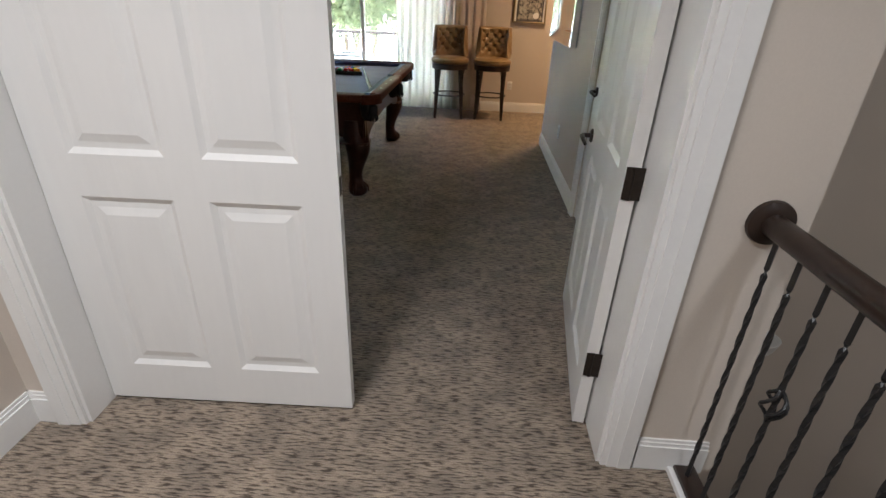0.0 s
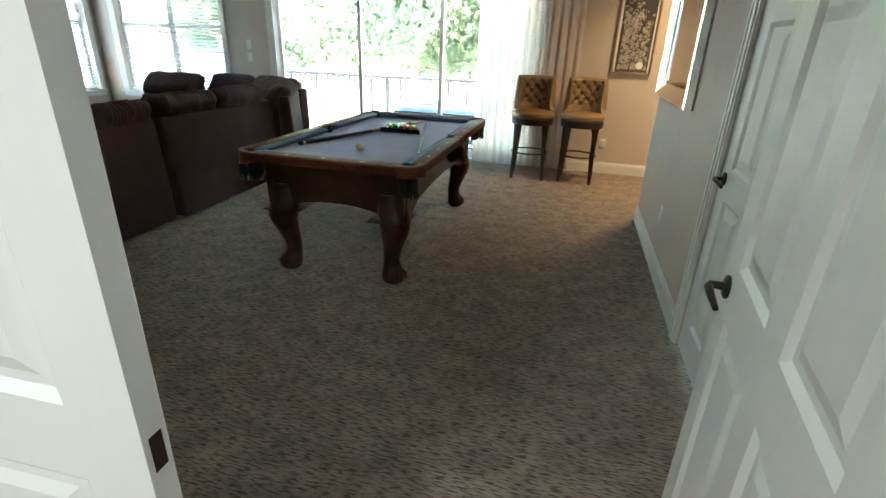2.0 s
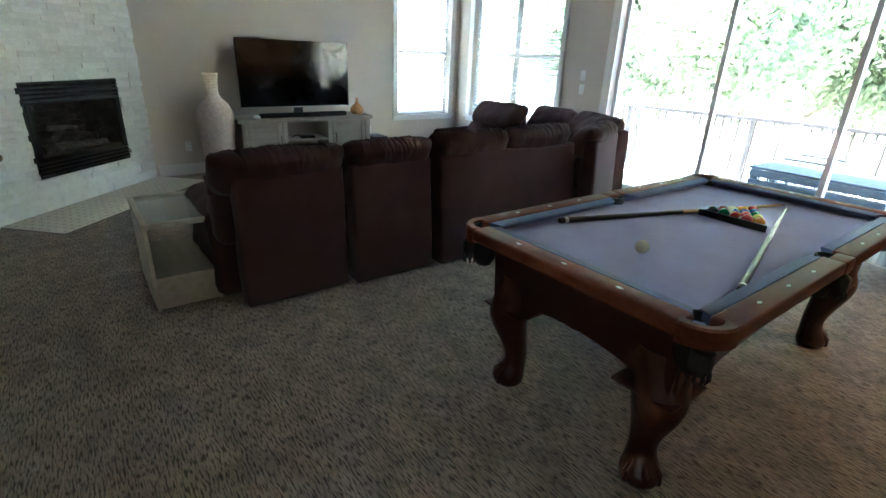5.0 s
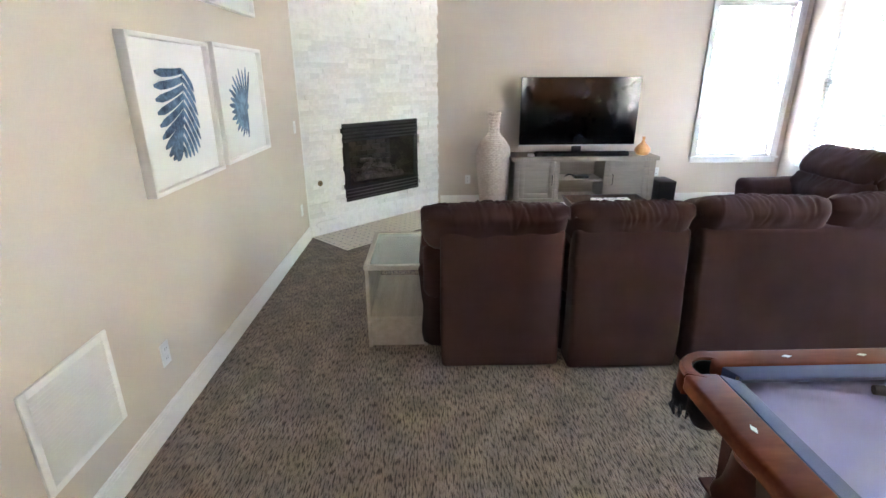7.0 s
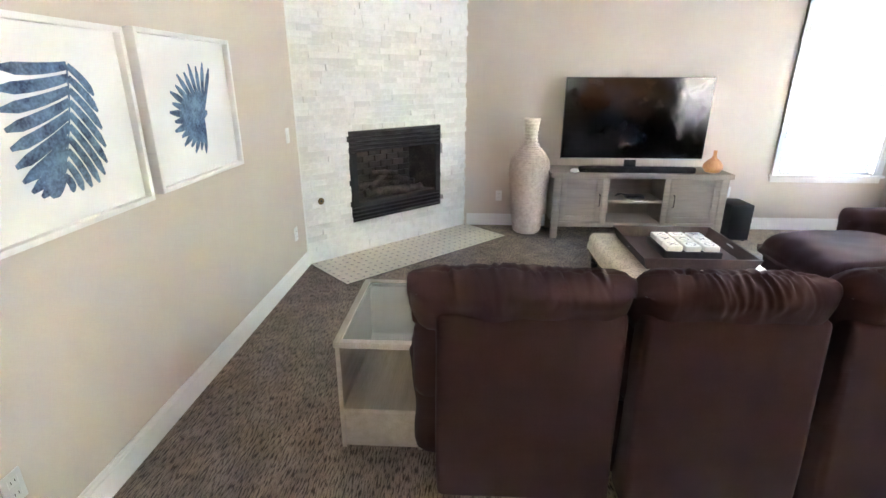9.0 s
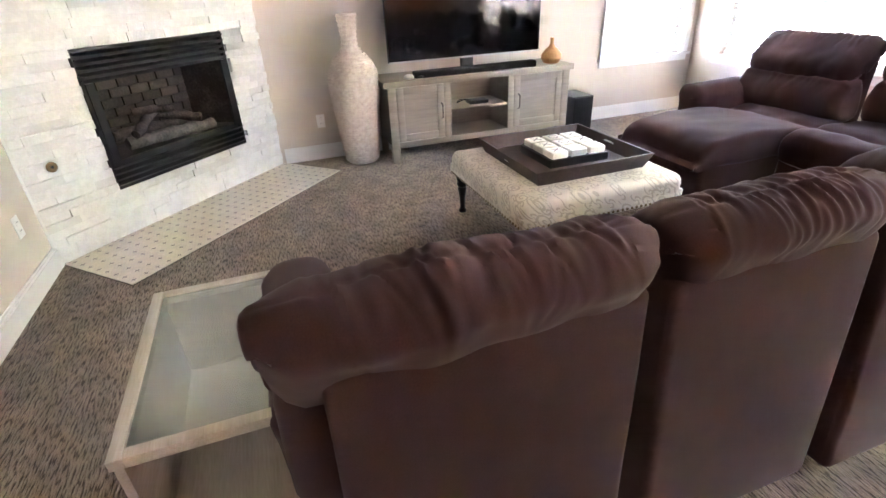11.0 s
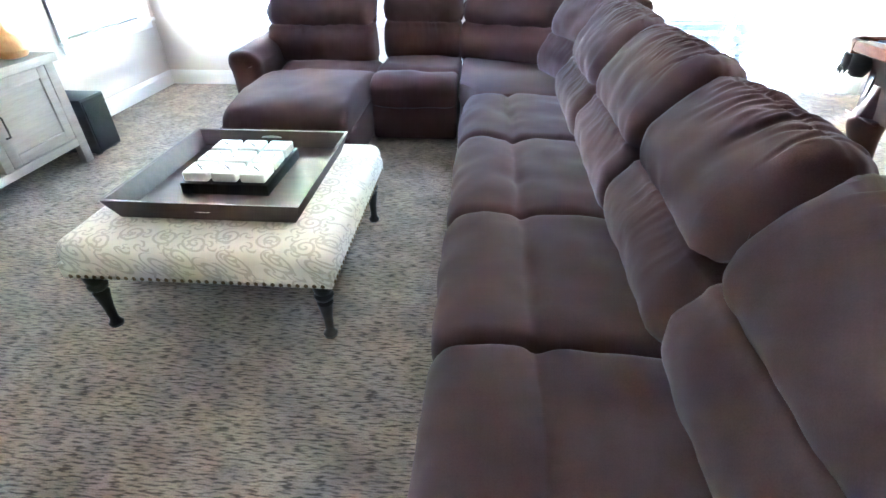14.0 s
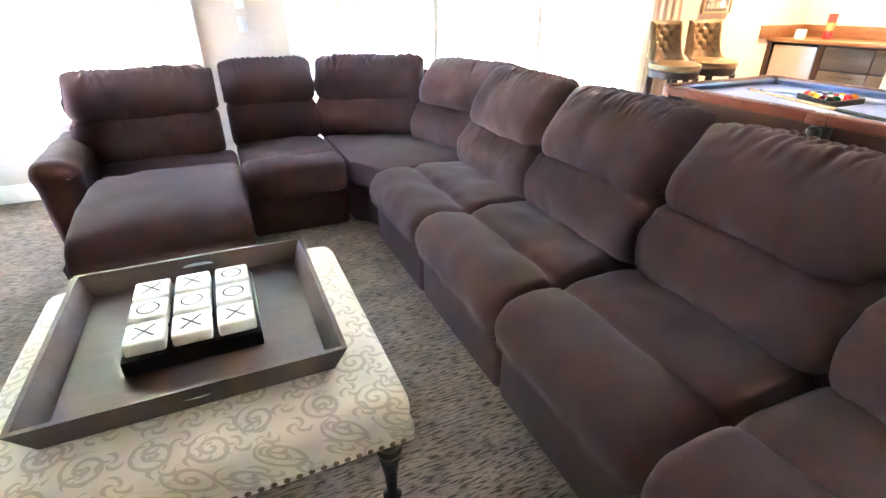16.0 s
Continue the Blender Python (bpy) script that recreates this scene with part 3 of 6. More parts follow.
# ---- doors ----
def panel_leaf(w, h, name, label):
    """A six-panel moulded door leaf, hinged at the origin, running along +x, 36 mm thick about y 0."""
    leaf = tagged(thing(name, label, "door"), kind="structure")
    t = 0.021
    col = [(0.115, w / 2 - 0.055), (w / 2 + 0.055, w - 0.115)]
    row = [(0.175, 0.835), (0.97, 1.56), (1.68, h - 0.13)]
    bm = bmesh.new()
    xs = [0, col[0][0], col[0][1], col[1][0], col[1][1], w]
    zs = [0.012, row[0][0], row[0][1], row[1][0], row[1][1], row[2][0], row[2][1], h]
    for i in range(5):
        for k in range(7):
            if not (i in (1, 3) and k in (1, 3, 5)):
                bx(xs[i], -t, zs[k], xs[i + 1], t, zs[k + 1], bm=bm)
    bmesh.ops.remove_doubles(bm, verts=bm.verts[:], dist=0.0004)
    part("stiles", bm, DOOR, leaf)
    for x0, x1 in col:
        for z0, z1 in row:
            pm = bmesh.new()
            for s in (-1, 1):
                rings = []
                for inset, depth in ((0, t), (0.018, t - 0.011), (0.036, t - 0.010), (0.062, t - 0.003)):
                    rings.append([pm.verts.new((x, s * depth, z)) for x, z in ((x0 + inset, z0 + inset), (x1 - inset, z0 + inset), (x1 - inset, z1 - inset), (x0 + inset, z1 - inset))])
                for p, q in zip(rings, rings[1:]):
                    for c in range(4):
                        pm.faces.new((p[c], p[(c + 1) % 4], q[(c + 1) % 4], q[c]))
                pm.faces.new(rings[-1])
            bmesh.ops.recalc_face_normals(pm, faces=pm.faces[:])
            part("panel", pm, DOOR, leaf, smooth=False)
    return leaf


def lever(leaf, x, z, side, flip=1):
    """A lever handle on its round rose."""
    rose = lathe([(0.03, 0), (0.031, 0.006), (0.024, 0.011)], 20)
    rose.transform(pose(x, side * 0.021, z, -90 * side))
    h = part("door_handle", rose, BRONZE, leaf, "dark bronze lever handle")
    neck = tube([(x, side * 0.026, z), (x, side * 0.062, z), (x + flip * 0.02, side * 0.068, z), (x + flip * 0.07, side * 0.066, z - 0.004), (x + flip * 0.115, side * 0.06, z - 0.012)], [0.011, 0.01, 0.011, 0.009, 0.007], 12)
    part("lever", neck, BRONZE, h)


def hinge(leaf, z, x=0.0):
    bm = tube([(x, 0, z - 0.05), (x, 0, z + 0.05)], 0.008, 10)
    bx(x + 0.0, -0.0205, z - 0.045, x + 0.035, -0.018, z + 0.045, 0.0, bm=bm)
    bx(x - 0.004, -0.034, z - 0.05, x - 0.0005, 0.019, z + 0.05, 0.001, bm=bm)
    part("hinge", bm, BRONZE, leaf, "dark bronze butt hinge")


shut = panel_leaf(0.92, 2.04, "door_1", "white six-panel door leaf, shut, with a bronze latch plate")
shut.matrix_world = pose(DX0 + 0.014, 1.318, 0, 0, 0, 1.6)
part("latch_plate", bx(0.9195, -0.011, 0.87, 0.9215, 0.011, 0.93), BRONZE, shut, "dark bronze latch plate")
wide = panel_leaf(0.905, 2.04, "door_2", "white six-panel door leaf standing open against the wall")
wide.matrix_world = pose(0.447, 1.338, 0, 0, 0, 83.4)
lever(wide, 0.845, 0.9, 1, -1)
for z in (0.29, 0.96, 1.8):
    hinge(wide, z)
closet = panel_leaf(EDY1 - EDY0 - 0.006, 2.03, "door_3", "white six-panel closet door, closed, in the wall")
closet.matrix_world = pose(XE + 0.03, EDY0 + 0.003, 0, 0, 0, 90)
lever(closet, EDY1 - EDY0 - 0.066, 0.92, 1, -1)


# ---- swept upholstery ----
def smooth_loop(points, n):
    """A closed smooth curve through points, n steps each."""
    out, m = [], len(points)
    for i in range(m):
        p0, p1, p2, p3 = (Vector(points[(i + k - 1) % m]) for k in range(4))
        for k in range(n):
            t = k / n
            out.append(0.5 * (2 * p1 + (p2 - p0) * t + (2 * p0 - 5 * p1 + 4 * p2 - p3) * t * t + (3 * p1 - p0 - 3 * p2 + p3) * t ** 3))
    return out


def pad(profile, width, r, n=4, cuts=22, wrinkle=0.0, seed=0, bulge=0.0, pleat=0.0, seam=0.0):
    """A cushion: a closed profile (depth, height) swept across width, its ends rounded by r, with folds in the cloth."""
    loop = smooth_loop(profile, n)
    m = len(loop)
    area = sum(loop[i].x * loop[(i + 1) % m].y - loop[(i + 1) % m].x * loop[i].y for i in range(m))
    normals = []
    for i in range(m):
        d = (loop[(i + 1) % m] - loop[i - 1]).normalized()
        normals.append(Vector((d.y, -d.x)) * (1 if area > 0 else -1))
    top_z = max(p.y for p in loop)
    peak = max(range(m), key=lambda i: loop[i].y)
    arc = [0.0] * m
    for way in (1, -1):
        run = 0.0
        for k in range(1, m // 2):
            i = (peak + way * k) % m
            run += (loop[i] - loop[(i - way) % m]).length
            arc[i] = way * run
    rng_p = random.Random(int(seed * 100) + 7)
    folds = []
    v0 = -width / 2 + 0.03
    while seam and v0 < width / 2 - 0.03:
        for side in (1, -1):
            folds.append((v0 + rng_p.uniform(-0.015, 0.015), side, rng_p.uniform(0.08, 0.22) if side > 0 else rng_p.uniform(0.09, 0.27), rng_p.uniform(0.3, 1.0) * seam, rng_p.uniform(-0.35, 0.35), rng_p.uniform(0.007, 0.016)))
        v0 += rng_p.uniform(0.016, 0.036)
    stations = []
    for k in range(6):
        a = math.pi / 2 * (1 - k / 5)
        stations.append((-width / 2 + r * (1 - math.sin(a)), r * (1 - math.cos(a))))
    inner = [(-width / 2 + r + (width - 2 * r) * k / cuts, 0.0) for k in range(1, cuts)]
    stations = stations + inner + [(-v, i) for v, i in stations[::-1]]
    bm = bmesh.new()
    rings = []
    for v, inset in stations:
        ring = []
        close = [f for f in folds if abs(f[0] - v) < 0.1]
        for i, (p, nn) in enumerate(zip(loop, normals)):
            fat = bulge * (1 - (2 * v / width) ** 2)
            q = Vector((p.x, v * 1.0, p.y))
            w = 0.0
            if wrinkle:
                w += wrinkle * (noise.noise(Vector((p.x * 5 + seed * 7.3, v * 6, p.y * 5))) + 0.5 * noise.noise(Vector((p.x * 14, v * 12 + seed, p.y * 14))))
            if pleat:
                drift = 2.6 * noise.noise(Vector((v * 5, p.y * 9 + p.x * 6, seed)))
                fold = noise.noise(Vector((seed * 3.1 + 1.5 * p.x, v * 30 + drift, p.y * 3.0)))
                crease = 1.0 - min(1.0, abs(fold) * 2.6)
                w -= pleat * crease * (math.exp(-((p.y - top_z + 0.03) / 0.075) ** 2) + 0.15) * (0.6 + abs(noise.noise(Vector((v * 5 + seed, 0.3, seed)))) * 1.8)
            if seam:
                s = arc[i]
                s += 0.012 * noise.noise(Vector((v * 7, seed, 2.0)))
                w -= 0.4 * seam * math.exp(-(s / 0.009) ** 2)
                for f0, side, reach, amp, slant, wide in close:
                    along = s * side
                    if -0.01 < along < reach:
                        d = (v - f0 - slant * s) / wide
                        if abs(d) < 3:
                            w += amp * (0.35 * math.exp(-((abs(d) - 1.6) / 0.8) ** 2) - math.exp(-d * d)) * min(1.0, (along + 0.01) / 0.02) * (1 - along / reach)
                inset_here = inset * (1.3 - 0.95 * math.exp(-(s / 0.07) ** 2))
            else:
                inset_here = inset
            off = fat - inset_here + w
            ring.append(bm.verts.new((p.x + nn.x * off, v, p.y + nn.y * off)))
        rings.append(ring)
    for a, b in zip(rings, rings[1:]):
        for i in range(m):
            bm.faces.new((a[i], a[(i + 1) % m], b[(i + 1) % m], b[i]))
    for ring, s in ((rings[0], -1), (rings[-1], 1)):
        c = bm.verts.new(sum((v.co for v in ring), Vector()) / m)
        for i in range(m):
            bm.faces.new((ring[i], ring[(i + 1) % m], c))
    bmesh.ops.recalc_face_normals(bm, faces=bm.faces[:])
    return bm


# ---- sectional sofa ----
sofa = thing("sectional_sofa", "dark chocolate microfibre reclining sectional with chaise end", "sofa", -3.5, 4.5)
SOFA_INV = sofa.matrix_world.inverted()
SEAT = [(0.24, 0.3), (0.23, 0.41), (0.3, 0.45), (0.45, 0.465), (0.56, 0.462), (0.615, 0.44), (0.66, 0.462), (0.76, 0.472), (0.84, 0.45), (0.885, 0.39), (0.88, 0.31), (0.84, 0.275), (0.5, 0.27)]
CHAISE = [(0.24, 0.3), (0.23, 0.41), (0.32, 0.445), (0.44, 0.43), (0.5, 0.415), (0.56, 0.44), (0.75, 0.465), (1.0, 0.468), (1.18, 0.45), (1.27, 0.4), (1.3, 0.33), (1.28, 0.28), (0.7, 0.27)]
LUMBAR = [(0.08, 0.42), (0.24, 0.4), (0.33, 0.44), (0.365, 0.52), (0.36, 0.6), (0.315, 0.665), (0.28, 0.705), (0.14, 0.72), (0.08, 0.6)]
HEAD = [(0.035, 0.77), (-0.003, 0.84), (-0.032, 0.92), (0.004, 0.98), (0.07, 1.0), (0.15, 0.975), (0.225, 0.9), (0.285, 0.8), (0.29, 0.72), (0.25, 0.672), (0.16, 0.68), (0.07, 0.72)]


def at_sofa(ob, x, y, turn):
    """Sets a piece whose depth runs from its back towards the seat."""
    ob.matrix_parent_inverse = Matrix()
    ob.matrix_local = SOFA_INV @ pose(x, y, 0, 0, 0, turn)
    return ob


def back_unit(x, y, turn, w, seed, high=1.0):
    shift = Vector((math.cos(radians(turn)), math.sin(radians(turn)))) * -0.025
    x, y = x + shift.x, y + shift.y
    head = [(d, z if z < 0.8 else 0.8 + (z - 0.8) * high) for d, z in HEAD]
    at_sofa(part("lumbar_cushion", pad(LUMBAR, w - 0.008, 0.07, 4, 50, wrinkle=0.01, seed=seed, pleat=0.004), CHOC, sofa), x, y, turn)
    at_sofa(part("head_cushion", pad(head, w + 0.004, 0.1, 9, 100, wrinkle=0.012, seed=seed + 3, bulge=0.006, seam=0.0095), CHOC, sofa), x, y, turn)


def panel_unit(x, y, turn, w, flare=0.0, high=0.832):
    """An upholstered outer back, spreading by flare towards its foot, its cloth slightly slack."""
    bm = bx(0.0, -w / 2 + 0.012, 0.02, 0.12, w / 2 - 0.012, high, 0.025, 3)
    bmesh.ops.subdivide_edges(bm, edges=[e for e in bm.edges if e.calc_length() > 0.3], cuts=9, use_grid_fill=True)
    for v in bm.verts:
        t = 1 - v.co.z / high
        if v.co.x < 0.06:
            v.co.x -= flare * t + 0.008 * noise.noise(Vector((x * 3 + v.co.y * 3.5, y, v.co.z * 3.5)))
        v.co.y += 0.01 * noise.noise(Vector((y * 2, x, v.co.z * 3))) * (1 if abs(v.co.y) > w / 2 - 0.04 else 0)
    at_sofa(part("back_panel", bm, CHOC, sofa), x, y, turn)


def seat_unit(x, y, turn, w, seed, reach=0.0, shape=SEAT):
    seat = [(d if d < 0.4 else d + reach * (1 if shape is SEAT else (d - 0.4) / 0.9), z) for d, z in shape]
    reach += 0.42 if shape is CHAISE else 0.0
    at_sofa(part("seat_cushion", pad(seat, w - 0.006, 0.045, 4, 20, wrinkle=0.012, seed=seed, bulge=0.01), CHOC, sofa), x, y, turn)
    at_sofa(part("base", bx(0.1, -w / 2 + 0.006, 0.03, 0.85 + reach, w / 2 - 0.006, 0.3, 0.03, 3), CHOC, sofa), x, y, turn)


XB = -3.045
for k, (y0, y1) in enumerate(((2.665, 3.465), (3.465, 4.14), (4.14, 4.88), (4.88, 5.62))):
    mid, w = (y0 + y1) / 2, y1 - y0
    back_unit(XB, mid, 180, w, 1.7 * k + 0.4, (0.84, 0.86, 0.95, 1.0)[k])
    s0 = 2.86 if k == 0 else y0
    seat_unit(XB, (s0 + y1) / 2, 180, y1 - s0, k + 0.3)
panel_unit(XB + 0.02, 3.105, 180, 0.7, 0.025)
panel_unit(XB + 0.025, 3.8, 180, 0.65, 0.06)
panel_unit(XB + 0.035, 4.935, 180, 1.56, 0.08)
# corner wedge
back_unit(-3.0, 6.05, 203, 0.74, 9.1, 0.92)
back_unit(-3.55, 6.76, 248, 0.8, 10.2, 0.9)
panel_unit(-2.955, 6.06, 203, 0.86, 0.05, 0.87)
panel_unit(-3.5, 6.8, 248, 0.84, 0.03, 0.87)
wedge = prism([(-3.98, 5.88), (-3.98, 6.72), (-3.6, 6.66), (-3.25, 6.3), (-3.2, 5.64), (-3.86, 5.64), (-3.9, 5.78)], 0.29, 0.455, 0.04)
at_sofa(part("seat_cushion", wedge, CHOC, sofa), 0, 0, 0)
wedge = prism([(-3.97, 5.92), (-3.98, 6.85), (-3.5, 6.75), (-3.15, 6.3), (-3.08, 5.65), (-3.83, 5.65), (-3.87, 5.82)], 0.03, 0.3, 0.03)
at_sofa(part("base", wedge, CHOC, sofa), 0, 0, 0)
# armless seat and chaise
YB = 6.93
back_unit(-4.3, YB - 0.03, -90, 0.62, 12.4, 0.86)
seat_unit(-4.29, YB, -90, 0.61, 13.2, 0.18)
panel_unit(-4.285, YB - 0.01, -90, 0.58)
back_unit(-5.07, YB - 0.18, -90, 0.84, 14.3, 0.8)
seat_unit(-4.98, YB - 0.16, -90, 0.77, 15.1, 0.23, CHAISE)
panel_unit(-5.07, YB - 0.16, -90, 0.8)


def sofa_arm(x, y, turn, length, seed, flare=0.0):
    """A padded arm with a rolled top that leans outward by flare."""
    arm = [(d + flare * max(0.0, z - 0.1) / 0.5, z) for d, z in [(-0.1, 0.05), (-0.1, 0.3), (-0.115, 0.47), (-0.12, 0.54), (-0.07, 0.6), (0.0, 0.615), (0.07, 0.6), (0.11, 0.53), (0.095, 0.42), (0.09, 0.05)]]
    bm = pad(arm, length, 0.07, 4, 16, wrinkle=0.01, seed=seed)
    at_sofa(part("arm", bm, CHOC, sofa), x, y, turn)


sofa_arm(-3.575, 2.765, 90, 0.73, 2.2)
sofa_arm(-5.45, 6.33, 180, 0.8, 4.4, 0.05)

# ---- ottoman, tray and game ----
ott = thing("ottoman", "cream damask upholstered ottoman with nailheads and black turned legs", "ottoman", -4.815, 4.35)
bm = bx(-0.5, -0.5, 0.28, 0.5, 0.5, 0.43, 0.05, 4)
bmesh.ops.subdivide_edges(bm, edges=[e for e in bm.edges if e.calc_length() > 0.3], cuts=10, use_grid_fill=True)
for v in bm.verts:
    if v.co.z > 0.42:
        v.co.z += 0.018 * (1 - (v.co.x / 0.5) ** 2) * (1 - (v.co.y / 0.5) ** 2) + 0.004 * noise.noise(v.co * 7)
part("upholstered_top", bm, DAMASK, ott)
nail = mesh_of("nailhead", lathe([(0.0085, 0), (0.0078, 0.003), (0.004, 0.006)], 8), BRASS)
part("band", bx(-0.499, -0.499, 0.28, 0.499, 0.499, 0.345, 0.006, 2), DAMASK, ott)
for side in range(4):
    for k in range(32):
        ob = new("nailhead", nail)
        ob.parent = ott
        ob.matrix_local = pose(0, 0, 0, 0, 0, 90 * side) @ pose(-0.465 + 0.03 * k, -0.4985, 0.292, 90)
leg_shape = [(0.016, 0.0), (0.026, 0.008), (0.028, 0.02), (0.02, 0.03), (0.016, 0.045), (0.019, 0.1), (0.026, 0.15), (0.031, 0.175), (0.022, 0.186), (0.034, 0.197), (0.037, 0.21), (0.03, 0.222), (0.036, 0.24), (0.04, 0.28)]
for sx in (-1, 1):
    for sy in (-1, 1):
        part("leg", lathe(leg_shape, 20, (sx * 0.44, sy * 0.44, 0)), BLACKWOOD, ott)

tray = thing("serving_tray", "dark brown wooden serving tray lying on the ottoman", "tray", -4.81, 4.36, 0.442)
part("bottom", bx(-0.32, -0.325, 0.004, 0.32, 0.325, 0.016), TRAY, tray)
for a in range(4):
    bm = bmesh.new()
    half, flare = 0.32, 0.035
    outer = [(-half - 0.012, 0.0), (half + 0.012, 0.0), (half + flare + 0.012, 0.085), (-half - flare - 0.012, 0.085)]
    vs = []
    for off in (0.0, 0.013):
        for x, z in outer:
            lean = flare * z / 0.085
            s = 1 if x > 0 else -1
            vs.append(bm.verts.new((x - s * off, -(half + 0.012 + lean) + off, z)))
    for f in ((0, 1, 2, 3), (7, 6, 5, 4), (0, 4, 5, 1), (1, 5, 6, 2), (2, 6, 7, 3), (3, 7, 4, 0)):
        bm.faces.new([vs[i] for i in f])
    bmesh.ops.recalc_face_normals(bm, faces=bm.faces[:])
    bm.transform(pose(0, 0, 0, 0, 0, 90 * a))
    side = part("side", bm, TRAY, tray, smooth=False)
    if a in (0, 2):
        grip = lathe([(0.05, 0), (0.05, 0.003)], 24)
        for v in grip.verts:
            v.co.y *= 0.3
        grip.transform(pose(0, 0, 0, 0, 0, 90 * a) @ pose(0, -(0.32 + 0.012 + 0.021) + 0.0105, 0.052, 90 - 22) @ pose(0, 0, 0, 0))
        part("handle_slot", grip, SLOT, side, "pale oval hand slot")

game = thing("tic_tac_toe_set", "black board with nine cream X and O blocks in three rows", "board game", -4.815, 4.385, 0.458)
part("board", bx(-0.175, -0.19, 0.0, 0.175, 0.19, 0.045, 0.003), BLACKWOOD, game)
signs = ["XXX", "OOO", "XXO"]
for i in range(3):
    for k in range(3):
        cx, cy = -0.115 + 0.115 * i, -0.122 + 0.122 * k
        block = part("block", bx(cx - 0.05, cy - 0.052, 0.045, cx + 0.05, cy + 0.052, 0.085, 0.008, 3), CREAM, game)
        if signs[k][i] == "O":
            bm = bmesh.new()
            ring = [[bm.verts.new((cx + r * math.cos(t * math.pi / 14), cy + r * math.sin(t * math.pi / 14), 0.0856)) for t in range(28)] for r in (0.026, 0.031)]
            for t in range(28):
                bm.faces.new((ring[0][t], ring[1][t], ring[1][(t + 1) % 28], ring[0][(t + 1) % 28]))
        else:
            bm = bmesh.new()
            for a in (48, -48):
                bar = bx(-0.038, -0.0028, 0.0853, 0.038, 0.0028, 0.0858)
                join(bm, bar, pose(cx, cy, 0.0001 if a > 0 else 0, 0, 0, a))
        part("letter", bm, INK, block, smooth=False)

# ---- end table ----
et = thing("end_table", "pale washed wood side table with inset glass top and shelf", "side table", -3.62, 2.505)
et.scale = (1.04, 1.03, 0.955)
bm = bmesh.new()
for a, b in (((-0.33, -0.185), (0.33, -0.155)), ((-0.33, 0.155), (0.33, 0.185)), ((-0.33, -0.155), (-0.3, 0.155)), ((0.3, -0.155), (0.33, 0.155))):
    bx(a[0], a[1], 0.545, b[0], b[1], 0.575, 0.002, bm=bm)
part("top_frame", bm, PALEWOOD, et)
bm = bmesh.new()
for a, b in (((-0.3, -0.155), (0.3, -0.143)), ((-0.3, 0.143), (0.3, 0.155)), ((-0.3, -0.143), (-0.288, 0.143)), ((0.288, -0.143), (0.3, 0.143))):
    bx(a[0], a[1], 0.545, b[0], b[1], 0.562, 0.001, bm=bm)
part("inner_lip", bm, PALEWOOD, et)
part("glass_top", bx(-0.2985, -0.1535, 0.5625, 0.2985, 0.1535, 0.5685), GREENGLASS, et)
part("side_panel", bx(-0.325, -0.18, 0.0, 0.325, -0.16, 0.545, 0.002), PALEWOOD, et)
part("side_panel", bx(-0.325, 0.16, 0.0, 0.325, 0.18, 0.545, 0.002), PALEWOOD, et)
part("shelf", bx(-0.325, -0.16, 0.2, 0.325, 0.16, 0.222, 0.001), PALEWOOD, et)
part("drawer_front", bx(0.3, -0.158, 0.01, 0.322, 0.158, 0.198, 0.002), PALEWOOD, et)
part("back_panel", bx(-0.325, -0.158, 0.01, -0.305, 0.158, 0.198, 0.002), PALEWOOD, et)

# ---- television console ----
con = thing("media_console", "greywashed wooden media console with two doors and open shelves", "media console", -6.68, 4.615)
part("top", bx(-0.24, -0.905, 0.645, 0.235, 0.905, 0.695, 0.004), GREYWOOD, con)
for y0, y1 in ((-0.86, -0.83), (0.83, 0.86)):
    part("side_panel", bx(-0.2, y0, 0.155, 0.2, y1, 0.645), GREYWOOD, con)
for y0, y1 in ((-0.35, -0.32), (0.25, 0.28)):
    part("divider", bx(-0.185, y0, 0.175, 0.2, y1, 0.645), GREYWOOD, con)
part("bottom_panel", bx(-0.2, -0.83, 0.15, 0.2, 0.83, 0.175), GREYWOOD, con)
part("back_panel", bx(-0.2, -0.83, 0.175, -0.185, 0.83, 0.645), GREYWOOD, con)
part("shelf", bx(-0.18, -0.32, 0.385, 0.19, 0.25, 0.41, 0.002), GREYWOOD, con)
bm = bx(0.2, -0.87, 0.0, 0.222, -0.8, 0.645, 0.003)
bx(0.2, 0.8, 0.0, 0.222, 0.87, 0.645, 0.003, bm=bm)
bx(0.2, -0.37, 0.16, 0.222, -0.31, 0.645, 0.003, bm=bm)
bx(0.2, 0.24, 0.16, 0.222, 0.3, 0.645, 0.003, bm=bm)
bx(0.2, -0.8, 0.13, 0.222, 0.8, 0.18, 0.003, bm=bm)
part("face_frame", bm, GREYWOOD, con)
for x in (-0.2, 0.2):
    for y in (-0.84, 0.84):
        part("leg", bx(x - 0.03 if x > 0 else x, y - 0.03, 0.0, x if x > 0 else x + 0.03, y + 0.03, 0.155, 0.003), GREYWOOD, con)
